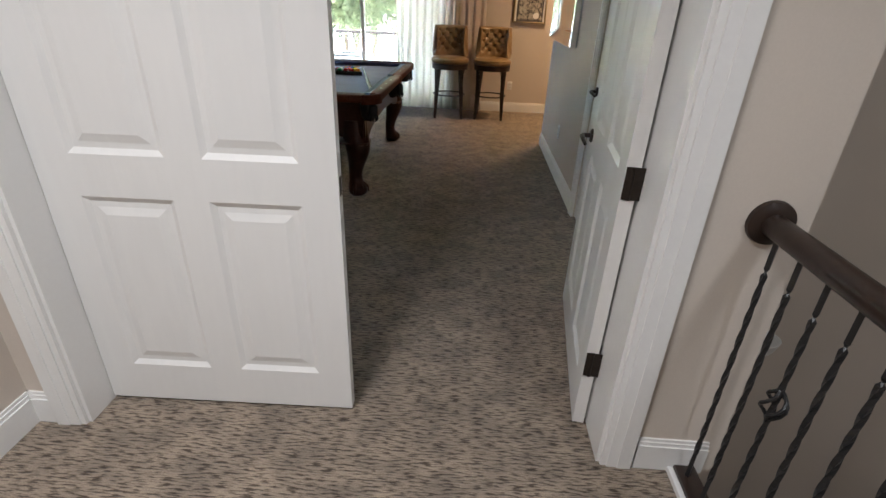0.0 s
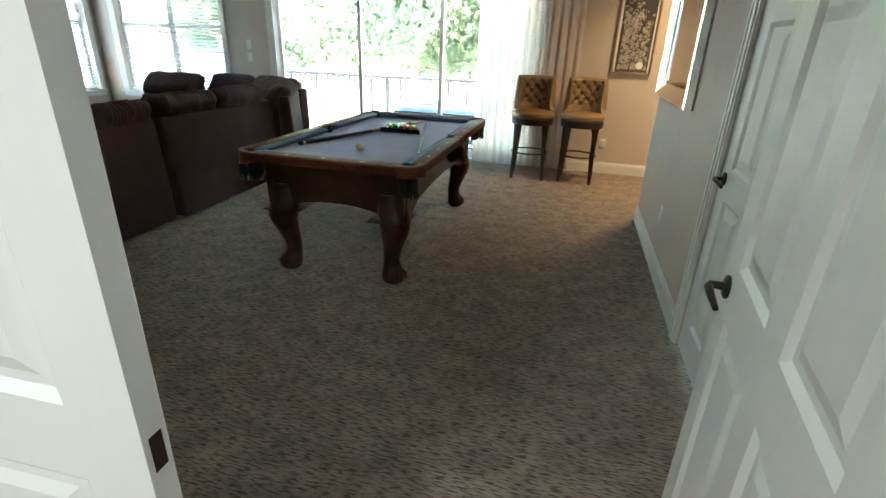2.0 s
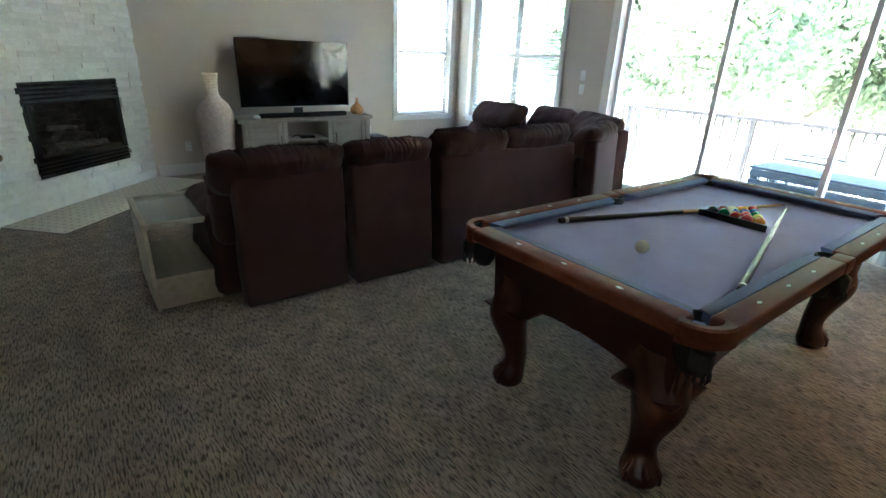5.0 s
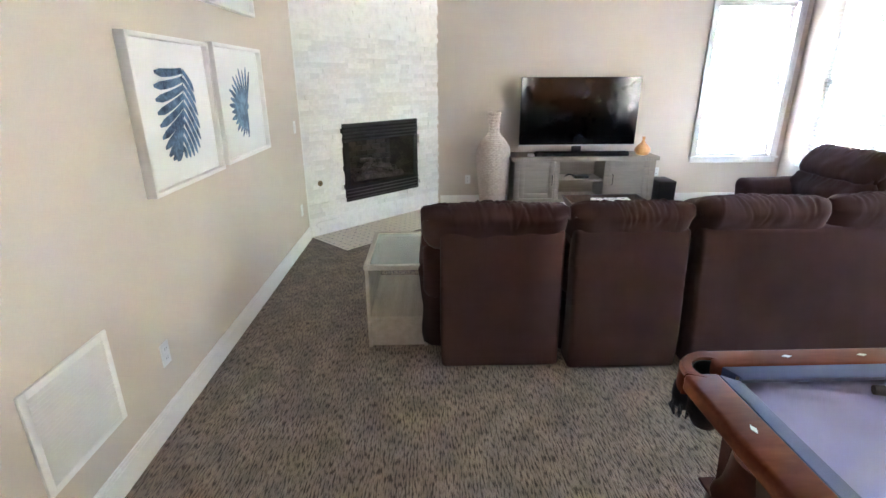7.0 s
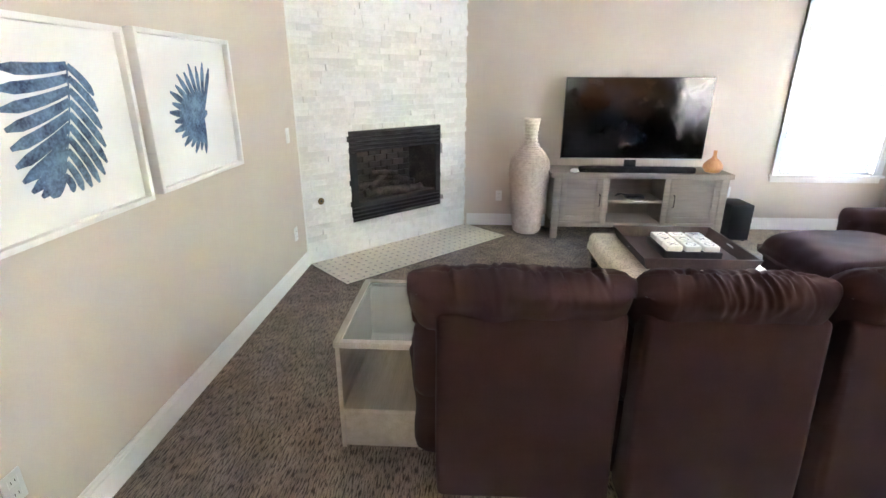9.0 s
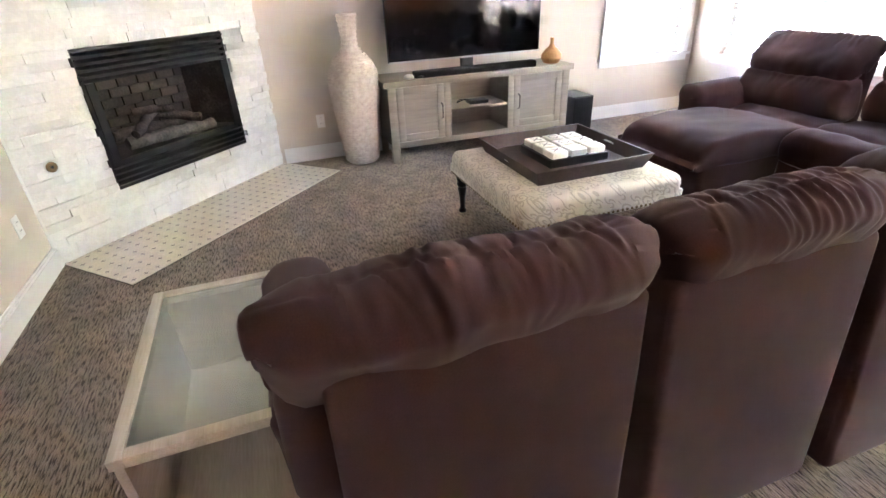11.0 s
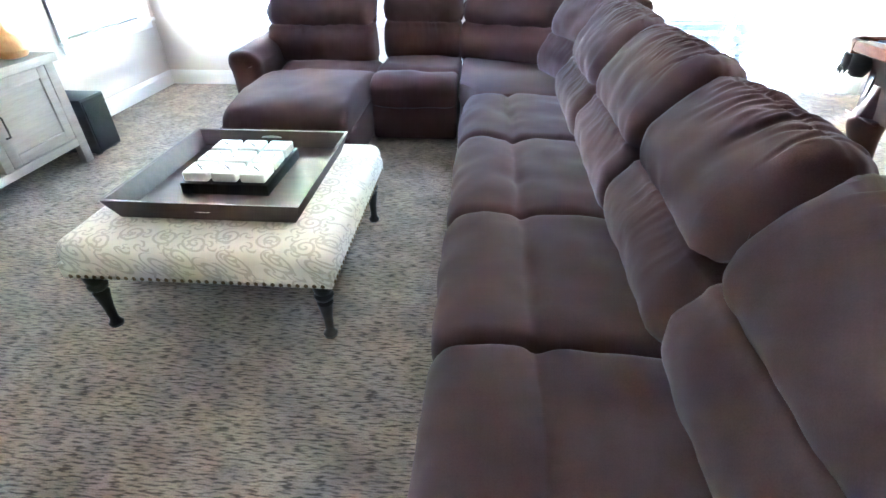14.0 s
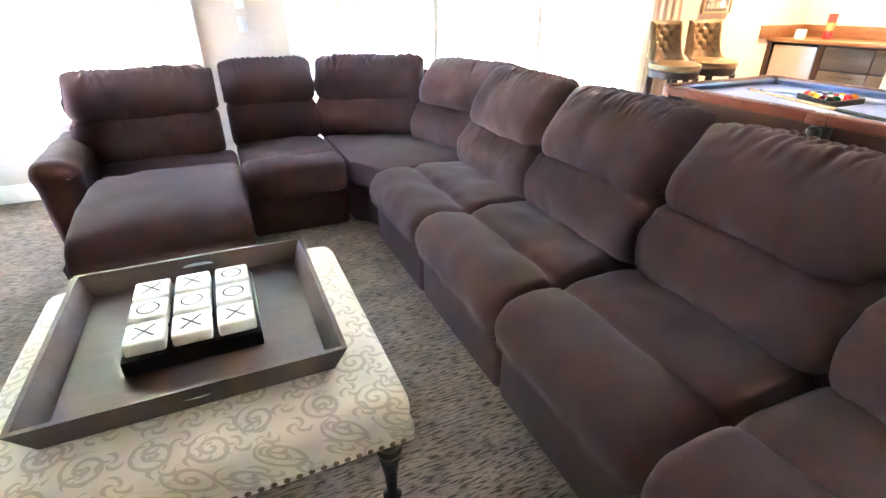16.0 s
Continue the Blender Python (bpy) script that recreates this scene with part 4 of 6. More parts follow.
for y0, y1, hy in ((-0.8, -0.37, -0.4), (0.3, 0.8, 0.345)):
    d = part("door", bx(0.19, y0 + 0.004, 0.184, 0.205, y1 - 0.004, 0.641), GREYWOOD, con)
    bm = bx(0.205, y0 + 0.004, 0.184, 0.22, y0 + 0.065, 0.641, 0.003)
    bx(0.205, y1 - 0.065, 0.184, 0.22, y1 - 0.004, 0.641, 0.003, bm=bm)
    bx(0.205, y0 + 0.065, 0.184, 0.22, y1 - 0.065, 0.245, 0.003, bm=bm)
    bx(0.205, y0 + 0.065, 0.58, 0.22, y1 - 0.065, 0.641, 0.003, bm=bm)
    part("door_frame", bm, GREYWOOD, d)
    part("handle", tube([(0.22, hy, 0.35), (0.25, hy, 0.36), (0.252, hy, 0.41), (0.25, hy, 0.47), (0.22, hy, 0.48)], 0.006, 8), BRONZE, d, "dark bronze bar pull")

tv = thing("television", "large flat television on a low stand, switched off", "television", -6.7, 4.56, 0.695)
part("panel", bx(-0.03, -0.725, 0.105, 0.005, 0.725, 0.915, 0.006), BLACK, tv)
part("screen", bx(0.005, -0.718, 0.118, 0.0075, 0.718, 0.909), SCREEN, tv, "glossy black screen")
part("chin", bx(0.005, -0.725, 0.103, 0.009, 0.725, 0.117), SILVER, tv, "silver lower bezel")
part("neck", bx(-0.03, -0.06, 0.02, 0.0, 0.06, 0.12, 0.006), BLACK, tv)
part("stand", bx(-0.11, -0.33, 0.0, 0.1, 0.33, 0.014, 0.005), SILVER, tv, "silver stand plate")
bar = thing("soundbar", "long black fabric soundbar before the television", "soundbar", -6.53, 4.575, 0.695)
part("body", bx(-0.045, -0.575, 0.0, 0.045, 0.575, 0.055, 0.012, 3), BLACKCLOTH, bar)
egg = thing("speaker_puck", "small white rounded gadget on the media console", "gadget", -6.5, 3.95, 0.695)
part("shell", lathe([(0.02, 0), (0.042, 0.008), (0.045, 0.02), (0.034, 0.034), (0.01, 0.04)], 20), PLASTIC, egg)
gadget = thing("gaming_mouse", "small black gadget beside the soundbar", "gadget", -6.5, 4.05, 0.695)
part("shell", lathe([(0.015, 0), (0.03, 0.006), (0.03, 0.018), (0.012, 0.026)], 16), BLACK, gadget)
box = thing("media_box", "small black media box with cables on the shelf", "media player", -6.62, 4.62, 0.41)
part("case", bx(-0.06, -0.09, 0.0, 0.06, 0.09, 0.03, 0.004), BLACK, box)
part("cable", tube([(-0.05, -0.08, 0.02), (-0.03, -0.16, 0.04), (0.0, -0.2, 0.02), (0.03, -0.14, 0.05), (0.02, -0.08, 0.035)], 0.005, 8), BLACK, box)
gourd = thing("gourd_vase", "small orange gourd-shaped vase on the media console", "vase", -6.55, 5.335, 0.695)
part("body", lathe([(0.03, 0), (0.07, 0.012), (0.095, 0.05), (0.092, 0.085), (0.06, 0.125), (0.028, 0.15), (0.016, 0.18), (0.018, 0.215), (0.02, 0.225), (0.012, 0.226)], 32), GOURD, gourd)
sub = thing("subwoofer", "black cube subwoofer on the carpet beside the console", "subwoofer", -6.6, 5.66)
part("cabinet", bx(-0.17, -0.115, 0.015, 0.15, 0.115, 0.385, 0.008), BLACK, sub)
part("grille", bx(0.15, -0.105, 0.03, 0.157, 0.105, 0.37, 0.003), BLACKCLOTH, sub)
for x in (-0.13, 0.11):
    for y in (-0.08, 0.08):
        part("foot", bx(x - 0.015, y - 0.015, 0, x + 0.015, y + 0.015, 0.015), BLACK, sub)

# ---- woven floor vase ----
vase = thing("floor_vase", "tall whitewashed woven rope floor vase with narrow neck", "floor vase", -6.7, 3.52)
prof = [(0.125, 0), (0.14, 0.03), (0.155, 0.15), (0.18, 0.4), (0.2, 0.58), (0.205, 0.68), (0.19, 0.78), (0.14, 0.87), (0.09, 0.92), (0.065, 0.96), (0.06, 1.02), (0.066, 1.12), (0.08, 1.21), (0.07, 1.213), (0.056, 1.15)]


def vase_r(z):
    for (r0, z0), (r1, z1) in zip(prof[:13], prof[1:13]):
        if z0 <= z <= z1:
            return r0 + (r1 - r0) * (z - z0) / (z1 - z0)
    return prof[12][0]


part("core", lathe(prof, 40), ROPE, vase)
bm = bmesh.new()
verts, faces = [], []
z, row = 0.02, 0
while z < 0.96:
    r = vase_r(z)
    n = max(10, int(2 * math.pi * r / 0.06))
    for k in range(n):
        a = 2 * math.pi * (k + 0.5 * (row % 2) + 0.3 * noise.noise(Vector((k * 1.3, row * 0.7, 0)))) / n
        jz, jo = 0.004 * noise.noise(Vector((k * 0.9, row * 1.7, 5))), 0.006 * noise.noise(Vector((k * 1.9, row * 1.1, 9)))
        ca, sa = math.cos(a), math.sin(a)
        base = len(verts)
        for dy, dz, out in ((-0.035, -0.004 + jz, -0.002), (0.035, -0.002 + jz, -0.002), (0.03, 0.013 + jz, -0.002), (-0.032, 0.011 + jz, -0.002), (0.014, 0.004 + jz, 0.016 + jo), (-0.014, 0.005 + jz, 0.014 + jo)):
            verts.append((ca * (r + out) - sa * dy, sa * (r + out) + ca * dy, z + dz))
        for f in ((0, 1, 4), (0, 4, 5), (0, 5, 3), (1, 2, 4), (2, 3, 5), (2, 5, 4)):
            faces.append([base + i for i in f])
    z += 0.021
    row += 1
me = bpy.data.meshes.new("weave")
me.from_pydata(verts, [], faces)
me.materials.append(ROPE)
me.shade_smooth()
ob = new("weave", me)
ob.parent = vase
tagged(ob, "chunky knotted rope weave", kind="stuff")
for k in range(7):
    z = 0.985 + 0.035 * k
    r = vase_r(z)
    part("neck_coil", tube([((r + 0.002) * math.cos(a * math.pi / 12), (r + 0.002) * math.sin(a * math.pi / 12), z) for a in range(25)], 0.008, 6), ROPE, vase)


# ---- pool table ----
pool = thing("pool_table", "mahogany pool table with grey-blue felt and cabriole legs", "pool table", -1.262, 4.509)
PW, PL = 0.59, 1.09           # half width and length over the rails
HW, HL = 0.455, 0.945           # half of the playing field


part("bed", bx(-HW - 0.045, -HL - 0.06, 0.746, HW + 0.045, HL + 0.06, 0.765), FELT, pool, "grey-blue felt bed")
# rails in six lengths, between the pockets
rails = [(-PW, 0.055, -HW - 0.045, PL - 0.12), (-PW, -PL + 0.12, -HW - 0.045, -0.055), (HW + 0.045, 0.055, PW, PL - 0.12), (HW + 0.045, -PL + 0.12, PW, -0.055),
         (-PW + 0.12, -PL, PW - 0.12, -HL - 0.045), (-PW + 0.12, HL + 0.045, PW - 0.12, PL)]
for x0, y0, x1, y1 in rails:
    rail = part("rail", bx(x0, y0, 0.755, x1, y1, 0.81, 0.012, 3), RAILWOOD, pool)
    along_y = (y1 - y0) > (x1 - x0)
    for k in range(3):
        f = (k + 1) / 4
        cx = (x0 + x1) / 2 if along_y else x0 + (x1 - x0) * f
        cy = y0 + (y1 - y0) * f if along_y else (y0 + y1) / 2
        d = lathe([(0.012, 0), (0.012, 0.0012)], 4)
        for v in d.verts:
            v.co.y *= 0.6 if not along_y else 1.3
            v.co.x *= 1.3 if not along_y else 0.6
        d.transform(Matrix.Translation((cx, cy, 0.8098)))
        part("sight", d, PEARL, rail, "pearl diamond sight")
# felt cushions, wedge shaped, their shade put into a darker felt colour
for x0, y0, x1, y1 in rails:
    along_y = (y1 - y0) > (x1 - x0)
    bm = bmesh.new()
    if along_y:
        s = 1 if x0 < 0 else -1
        xo = x1 if x0 < 0 else x0
        prof_c = [(xo, 0.766), (xo + s * 0.035, 0.776), (xo + s * 0.05, 0.798), (xo + s * 0.044, 0.803), (xo, 0.807)]
        ends = [(y0 + 0.01, 0), (y1 - 0.01, 0)]
        rings = [[bm.verts.new((x, y + (0.03 * abs(x - xo) / 0.05 if e == 0 else -0.03 * abs(x - xo) / 0.05), z)) for x, z in prof_c] for e, (y, _) in enumerate(ends)]
    else:
        s = 1 if y0 < 0 else -1
        yo = y1 if y0 < 0 else y0
        prof_c = [(yo, 0.766), (yo + s * 0.035, 0.776), (yo + s * 0.05, 0.798), (yo + s * 0.044, 0.803), (yo, 0.807)]
        rings = [[bm.verts.new((x + (0.03 if e == 0 else -0.03) * abs(y - yo) / 0.05, y, z)) for y, z in prof_c] for e, x in enumerate((x0 + 0.01, x1 - 0.01))]
    for k in range(5):
        bm.faces.new((rings[0][k], rings[0][(k + 1) % 5], rings[1][(k + 1) % 5], rings[1][k]))
    bm.faces.new(rings[0])
    bm.faces.new(rings[1])
    bmesh.ops.recalc_face_normals(bm, faces=bm.faces[:])
    part("rail_cushion", bm, FELTSHADE, pool, "grey-blue felt rail cushion in a shaded tone")
# pockets: corner castings, leather cups and fringes
for sx in (-1, 1):
    for sy in (-1, 0, 1):
        if sy:
            cx, cy, r = sx * (PW - 0.1), sy * (PL - 0.1), 0.06
            bm = bmesh.new()
            ro, arcs = 0.125, []
            c0 = (sx * (PW - ro), sy * (PL - ro))
            a0 = math.degrees(math.atan2(sy, sx))
            outer, innr = [], []
            for k in range(13):
                a = radians(a0 - 45 + 90 * k / 12)
                outer.append((c0[0] + ro * math.cos(a), c0[1] + ro * math.sin(a)))
                innr.append((cx + r * math.cos(radians(a0 - 95 + 190 * k / 12)), cy + r * math.sin(radians(a0 - 95 + 190 * k / 12))))
            for z0, z1 in ((0.745, 0.812),):
                va = [[bm.verts.new((x, y, z)) for x, y in pts] for pts, z in ((outer, z0), (outer, z1 - 0.008), ([(c0[0] + (x - c0[0]) * 0.94, c0[1] + (y - c0[1]) * 0.94) for x, y in outer], z1), (innr, z1 - 0.002), (innr, z0))]
                for p, q in zip(va, va[1:]):
                    for k in range(12):
                        bm.faces.new((p[k], p[k + 1], q[k + 1], q[k]))
                for e in (0, 12):
                    bm.faces.new([v[e] for v in va])
            bmesh.ops.recalc_face_normals(bm, faces=bm.faces[:])
            part("corner_casting", bm, RAILWOOD, pool)
        else:
            cx, cy, r = sx * (PW - 0.075), 0.0, 0.05
            part("side_casting", bx(sx * PW - (0.07 if sx > 0 else 0), -0.055, 0.75, sx * PW + (0 if sx > 0 else 0.07), 0.055, 0.809, 0.01, 3), RAILWOOD, pool)
        cup = lathe([(r * 0.55, 0.62), (r * 0.9, 0.66), (r, 0.74), (r + 0.004, 0.8), (r - 0.004, 0.8), (r - 0.008, 0.7), (r * 0.3, 0.655)], 20, (cx, cy, 0))
        pk = part("pocket", cup, NETM, pool, "black leather pocket")
        ox, oy = (cx + sx * 0.045, cy + sy * 0.045) if sy else (cx + sx * 0.06, cy)
        part("shield", lathe([(0.01, 0.64), (0.028, 0.655), (0.036, 0.69), (0.034, 0.73), (0.015, 0.745)], 12, (ox, oy, 0)), NETM, pk)
        for k in range(9):
            a = 2 * math.pi * k / 9
            part("fringe", tube([(ox + 0.028 * math.cos(a), oy + 0.028 * math.sin(a), 0.675), (ox + 0.034 * math.cos(a), oy + 0.034 * math.sin(a), 0.645), (ox + 0.026 * math.cos(a), oy + 0.026 * math.sin(a), 0.625)], [0.006, 0.007, 0.003], 6), NETM, pk)


def apron(half, depth_mid, depth_end):
    """The hanging edge of an apron: deep at the legs, arched between."""
    top = 0.755
    pts = []
    n = 36
    for k in range(n + 1):
        u = -1 + 2 * k / n
        a = abs(u)
        if a > 0.72:
            z = depth_end
        elif a > 0.6:
            z = depth_end + (depth_mid - 0.03 - depth_end) * ((0.72 - a) / 0.12) ** 0.7
        else:
            z = depth_mid - 0.03 * (a / 0.6) ** 2 if a > 0.02 else depth_mid - 0.004
        pts.append((u * half, z))
    return pts, top


for axis, half, off in ((0, 0.452, 0.955), (1, 0.955, 0.452)):
    for s in (-1, 1):
        low, top = apron(half, 0.505, 0.43)
        bm = bmesh.new()
        cols = []
        for u, z in low:
            col = []
            for o, zz in ((off + 0.055 if axis else off + 0.065, top), (off, 0.66), (off - 0.02, z), (off - 0.05, z), (off - 0.05, top)):
                col.append(bm.verts.new((u, s * o, zz) if axis == 0 else (s * o, u, zz)))
            cols.append(col)
        for p, q in zip(cols, cols[1:]):
            for k in range(5):
                bm.faces.new((p[k], p[(k + 1) % 5], q[(k + 1) % 5], q[k]))
        bm.faces.new(cols[0])
        bm.faces.new(cols[-1])
        bmesh.ops.recalc_face_normals(bm, faces=bm.faces[:])
        part("apron", bm, MAHOG, pool)


def stacked(rows_l, n=18, step=3):
    """A carved leg of level rings, smoothed between the rows (x, y, z, radius)."""
    bm = bmesh.new()
    pts, last = [], len(rows_l) - 1
    for i in range(last):
        p0, p1, p2, p3 = (Vector(rows_l[max(0, min(last, i + k - 1))]) for k in range(4))
        for k in range(step):
            t = k / step
            pts.append(0.5 * (2 * p1 + (p2 - p0) * t + (2 * p0 - 5 * p1 + 4 * p2 - p3) * t * t + (3 * p1 - p0 - 3 * p2 + p3) * t ** 3))
    pts.append(Vector(rows_l[last]))
    rings = [[bm.verts.new((p[0] + p[3] * math.cos(2 * math.pi * k / n), p[1] + p[3] * math.sin(2 * math.pi * k / n), p[2])) for k in range(n)] for p in pts]
    for a, b in zip(rings, rings[1:]):
        for k in range(n):
            bm.faces.new((a[k], a[(k + 1) % n], b[(k + 1) % n], b[k]))
    bm.faces.new(rings[0])
    bm.faces.new(rings[-1])
    bmesh.ops.recalc_face_normals(bm, faces=bm.faces[:])
    return bm


for sx in (-1, 1):
    for sy in (-1, 1):
        ux, uy = sx * R2, sy * R2
        path_l = [(0.0, 0.6, 0.1), (0.01, 0.5, 0.1), (0.03, 0.445, 0.1), (0.045, 0.39, 0.096), (0.04, 0.33, 0.084), (0.015, 0.25, 0.066), (-0.004, 0.18, 0.055), (-0.004, 0.125, 0.055), (0.01, 0.09, 0.066), (0.022, 0.055, 0.078), (0.022, 0.02, 0.074), (0.02, 0.0, 0.055)]
        bx0, by0 = sx * 0.352, sy * 0.865
        leg = part("leg", stacked([(bx0 + ux * d, by0 + uy * d, z, r) for d, z, r in path_l]), MAHOG, pool)
        for k in range(3):
            a = math.atan2(sy, sx) + (k - 1) * 0.75
            part("claw", tube([(bx0 + 0.05 * math.cos(a), by0 + 0.05 * math.sin(a), 0.1), (bx0 + 0.085 * math.cos(a), by0 + 0.085 * math.sin(a), 0.065), (bx0 + 0.094 * math.cos(a), by0 + 0.094 * math.sin(a), 0.025)], [0.014, 0.016, 0.008], 8), MAHOG, leg)
        part("bracket", bx(bx0 - 0.12, by0 - 0.12, 0.425, bx0 + 0.12, by0 + 0.12, 0.437, 0.005, 2), MAHOG, leg)


def ball(x, y, material, name, label, stripe=False):
    b = thing(name, label, "pool ball", x, y, 0.765, 37 * len(label), "pool balls")
    bm = bmesh.new()
    bmesh.ops.create_uvsphere(bm, u_segments=20, v_segments=14, radius=0.0285)
    bm.transform(pose(0, 0, 0.0285, 40, 20, 0))
    o = part("sphere", bm, material, b)
    if stripe:
        for s in (-1, 1):
            cap = lathe([(0.0285 * math.sin(radians(a)) + 0.0003, s * (0.0285 * math.cos(radians(a)) + 0.0002)) for a in (48, 36, 24, 12, 2)], 16)
            bmesh.ops.recalc_face_normals(cap, faces=cap.faces[:])
            cap.transform(pose(0, 0, 0.0285, 60, 25, 0))
            part("cap", cap, IVORY, b)
    return b


ball(-1.235, 3.93, IVORY, "cue_ball", "ivory white cue ball resting on the felt")
RX, RY = -1.232, 4.712
order = [7, 5, 2, 2, 4, 6, 1, 2, 0, 0, 3, 5, 4, 1, 2]
names_b = ["yellow", "blue", "red", "purple", "orange", "green", "maroon", "black"]
n = 0
for row_i in range(5):
    for k in range(5 - row_i):
        c = order[n]
        ball(RX - 0.1144 + 0.0572 * k + 0.0286 * row_i, RY + 0.042 + 0.0496 * row_i, BALLS[c], "pool_ball", f"glossy {names_b[c]} pool ball inside the rack", n in (2, 6, 9))
        n += 1
rack = thing("ball_rack", "dark wooden triangle rack round the pool balls", "ball rack", RX, RY, 0.765)
tri = [(-0.167, 0.0), (0.167, 0.0), (0.0, 0.303)]
tin = [(-0.152, 0.011), (0.152, 0.011), (0.0, 0.2845)]
for k in range(3):
    q = (k + 1) % 3
    part("side", prism([tri[k], tri[q], tin[q], tin[k]], 0.0, 0.034), ESPRESSO, rack)


def cue(x0, y0, x1, y1, butt, shaft, label, z0=0.765, z1=0.765):
    length = math.hypot(x1 - x0, y1 - y0)
    c = thing("pool_cue", label, "pool cue", x0, y0, 0, 0, "pool cues")
    d = Vector((x1 - x0, y1 - y0, z1 - z0))
    def rod(a, b, ra, rb):
        return tube([tuple(Vector((0, 0, z0)) + d * a + Vector((0, 0, ra))), tuple(Vector((0, 0, z0)) + d * b + Vector((0, 0, rb)))], [ra, rb], 12)
    part("bumper", rod(0.0, 0.018, 0.0135, 0.0145), NETM, c)
    part("butt", rod(0.03, 0.5, 0.0145, 0.011), butt, c)
    part("collar", rod(0.018, 0.03, 0.0145, 0.0147), PLASTIC, c, "white butt collar")
    part("shaft", rod(0.5, 0.985, 0.011, 0.0068), shaft, c)
    part("tip", rod(0.985, 1.0, 0.0068, 0.006), FELTSHADE, c)


cue(-1.68, 3.93, -1.225, 5.36, BLACK, CUEWOOD, "black and maple pool cue lying on the felt")
cue(-0.82, 3.888, -1.19, 5.3, BLACK, CUEGREY, "black and pale grey pool cue lying on the felt")


# ---- bar stools ----
def stool(x, y, rz):
    """A swivel stool facing -y."""
    st = thing("bar_stool", "button-tufted tan leather bar stool on dark splayed legs", "bar stool", x, y, 0, rz, "bar stools by the curtain")
    part("seat", lathe([(0.18, 0.69), (0.235, 0.695), (0.25, 0.72), (0.245, 0.75), (0.2, 0.772), (0.1, 0.78), (0.01, 0.781)], 36), LEATHER, st)
    part("seat_frame", lathe([(0.2, 0.62), (0.235, 0.625), (0.24, 0.69), (0.2, 0.692)], 36), ESPRESSO, st)
    for sx in (-1, 1):
        for sy in (-1, 1):
            part("leg", tube([(sx * 0.155, sy * 0.15, 0.63), (sx * 0.162, sy * 0.157, 0.35), (sx * 0.178, sy * 0.173, 0.0)], [0.042, 0.036, 0.024], 4), ESPRESSO, st)
    part("foot_ring", tube([(0.178 * math.cos(a * math.pi / 16) * 1.15, 0.178 * math.sin(a * math.pi / 16) * 1.15, 0.3) for a in range(33)], 0.009, 8), ESPRESSO, st)
    # curved tufted back, falling away at its sides
    bm = bmesh.new()
    buttons = [(u, v) for r, v in enumerate((0.845, 0.905, 0.965, 1.025, 1.085)) for u in ((-0.78, -0.26, 0.26, 0.78) if r % 2 == 0 else (-0.52, 0.0, 0.52))]
    nu, nv = 44, 26

    def surf(i, k, side):
        u, v = -1 + 2 * i / nu, k / nv
        spread = 1.36 - 0.24 * min(1, v * 1.6)
        a = u * spread
        z = 0.77 + 0.37 * v
        rr = 0.235 + 0.035 * v
        cx, cy = rr * math.sin(a), rr * math.cos(a) + 0.03 * v
        top = 0.77 + 0.37 * (1 if abs(u) < 0.82 else max(0.12, 1 - ((abs(u) - 0.82) / 0.18) ** 1.6))
        z = 0.77 + (top - 0.77) * v
        t = 0.0 if side else 0.045
        if not side:
            for bu, bz in buttons:
                d = math.hypot((u - bu * 0.85) * 0.21, z - bz)
                t -= 0.024 * math.exp(-(d / 0.018) ** 2)
                for ou, oz in buttons:
                    if abs(bz - oz) > 0.03 and math.hypot((bu - ou) * 0.18, bz - oz) < 0.085:
                        px, pz, qx, qz = bu * 0.1785, bz, ou * 0.1785, oz
                        ll = (qx - px) ** 2 + (qz - pz) ** 2
                        s = max(0, min(1, ((u * 0.21 - px) * (qx - px) + (z - pz) * (qz - pz)) / ll))
                        dd = math.hypot(u * 0.21 - px - s * (qx - px), z - pz - s * (qz - pz))
                        t -= 0.006 * math.exp(-(dd / 0.008) ** 2)
            edge = min(1, (1 - abs(u)) / 0.12, (1 - v) / 0.1 + 0.05)
            t *= max(0.0, edge) ** 0.5
        nrm = Vector((math.sin(a), math.cos(a), 0))
        return Vector((cx, cy, z)) - nrm * t

    front = [[bm.verts.new(surf(i, k, False)) for i in range(nu + 1)] for k in range(nv + 1)]
    rear = [[bm.verts.new(surf(i, k, True) + Vector((0, 0.018, 0))) for i in range(nu + 1)] for k in range(nv + 1)]
    for g in (front, rear):
        for k in range(nv):
            for i in range(nu):
                bm.faces.new((g[k][i], g[k][i + 1], g[k + 1][i + 1], g[k + 1][i]))
    for i in range(nu):
        bm.faces.new((front[nv][i], front[nv][i + 1], rear[nv][i + 1], rear[nv][i]))
        bm.faces.new((front[0][i], front[0][i + 1], rear[0][i + 1], rear[0][i]))
    for k in range(nv):
        for i in (0, nu):
            bm.faces.new((front[k][i], front[k + 1][i], rear[k + 1][i], rear[k][i]))
    bmesh.ops.recalc_face_normals(bm, faces=bm.faces[:])
    back = part("backrest", bm, LEATHER, st)
    for bu, bz in buttons:
        a = bu * 0.85 * 0.92
        b = lathe([(0.009, 0), (0.006, 0.005), (0.001, 0.006)], 8)
        b.transform(pose(0.225 * math.sin(a), 0.225 * math.cos(a) + 0.012, bz, 90, 0, 0))
        part("button", b, LEATHER, back)
    return st


first = stool(-0.345, 6.83, 3)
copy_thing(first, pose(0.215, 6.86, 0, 0, 0, -4))


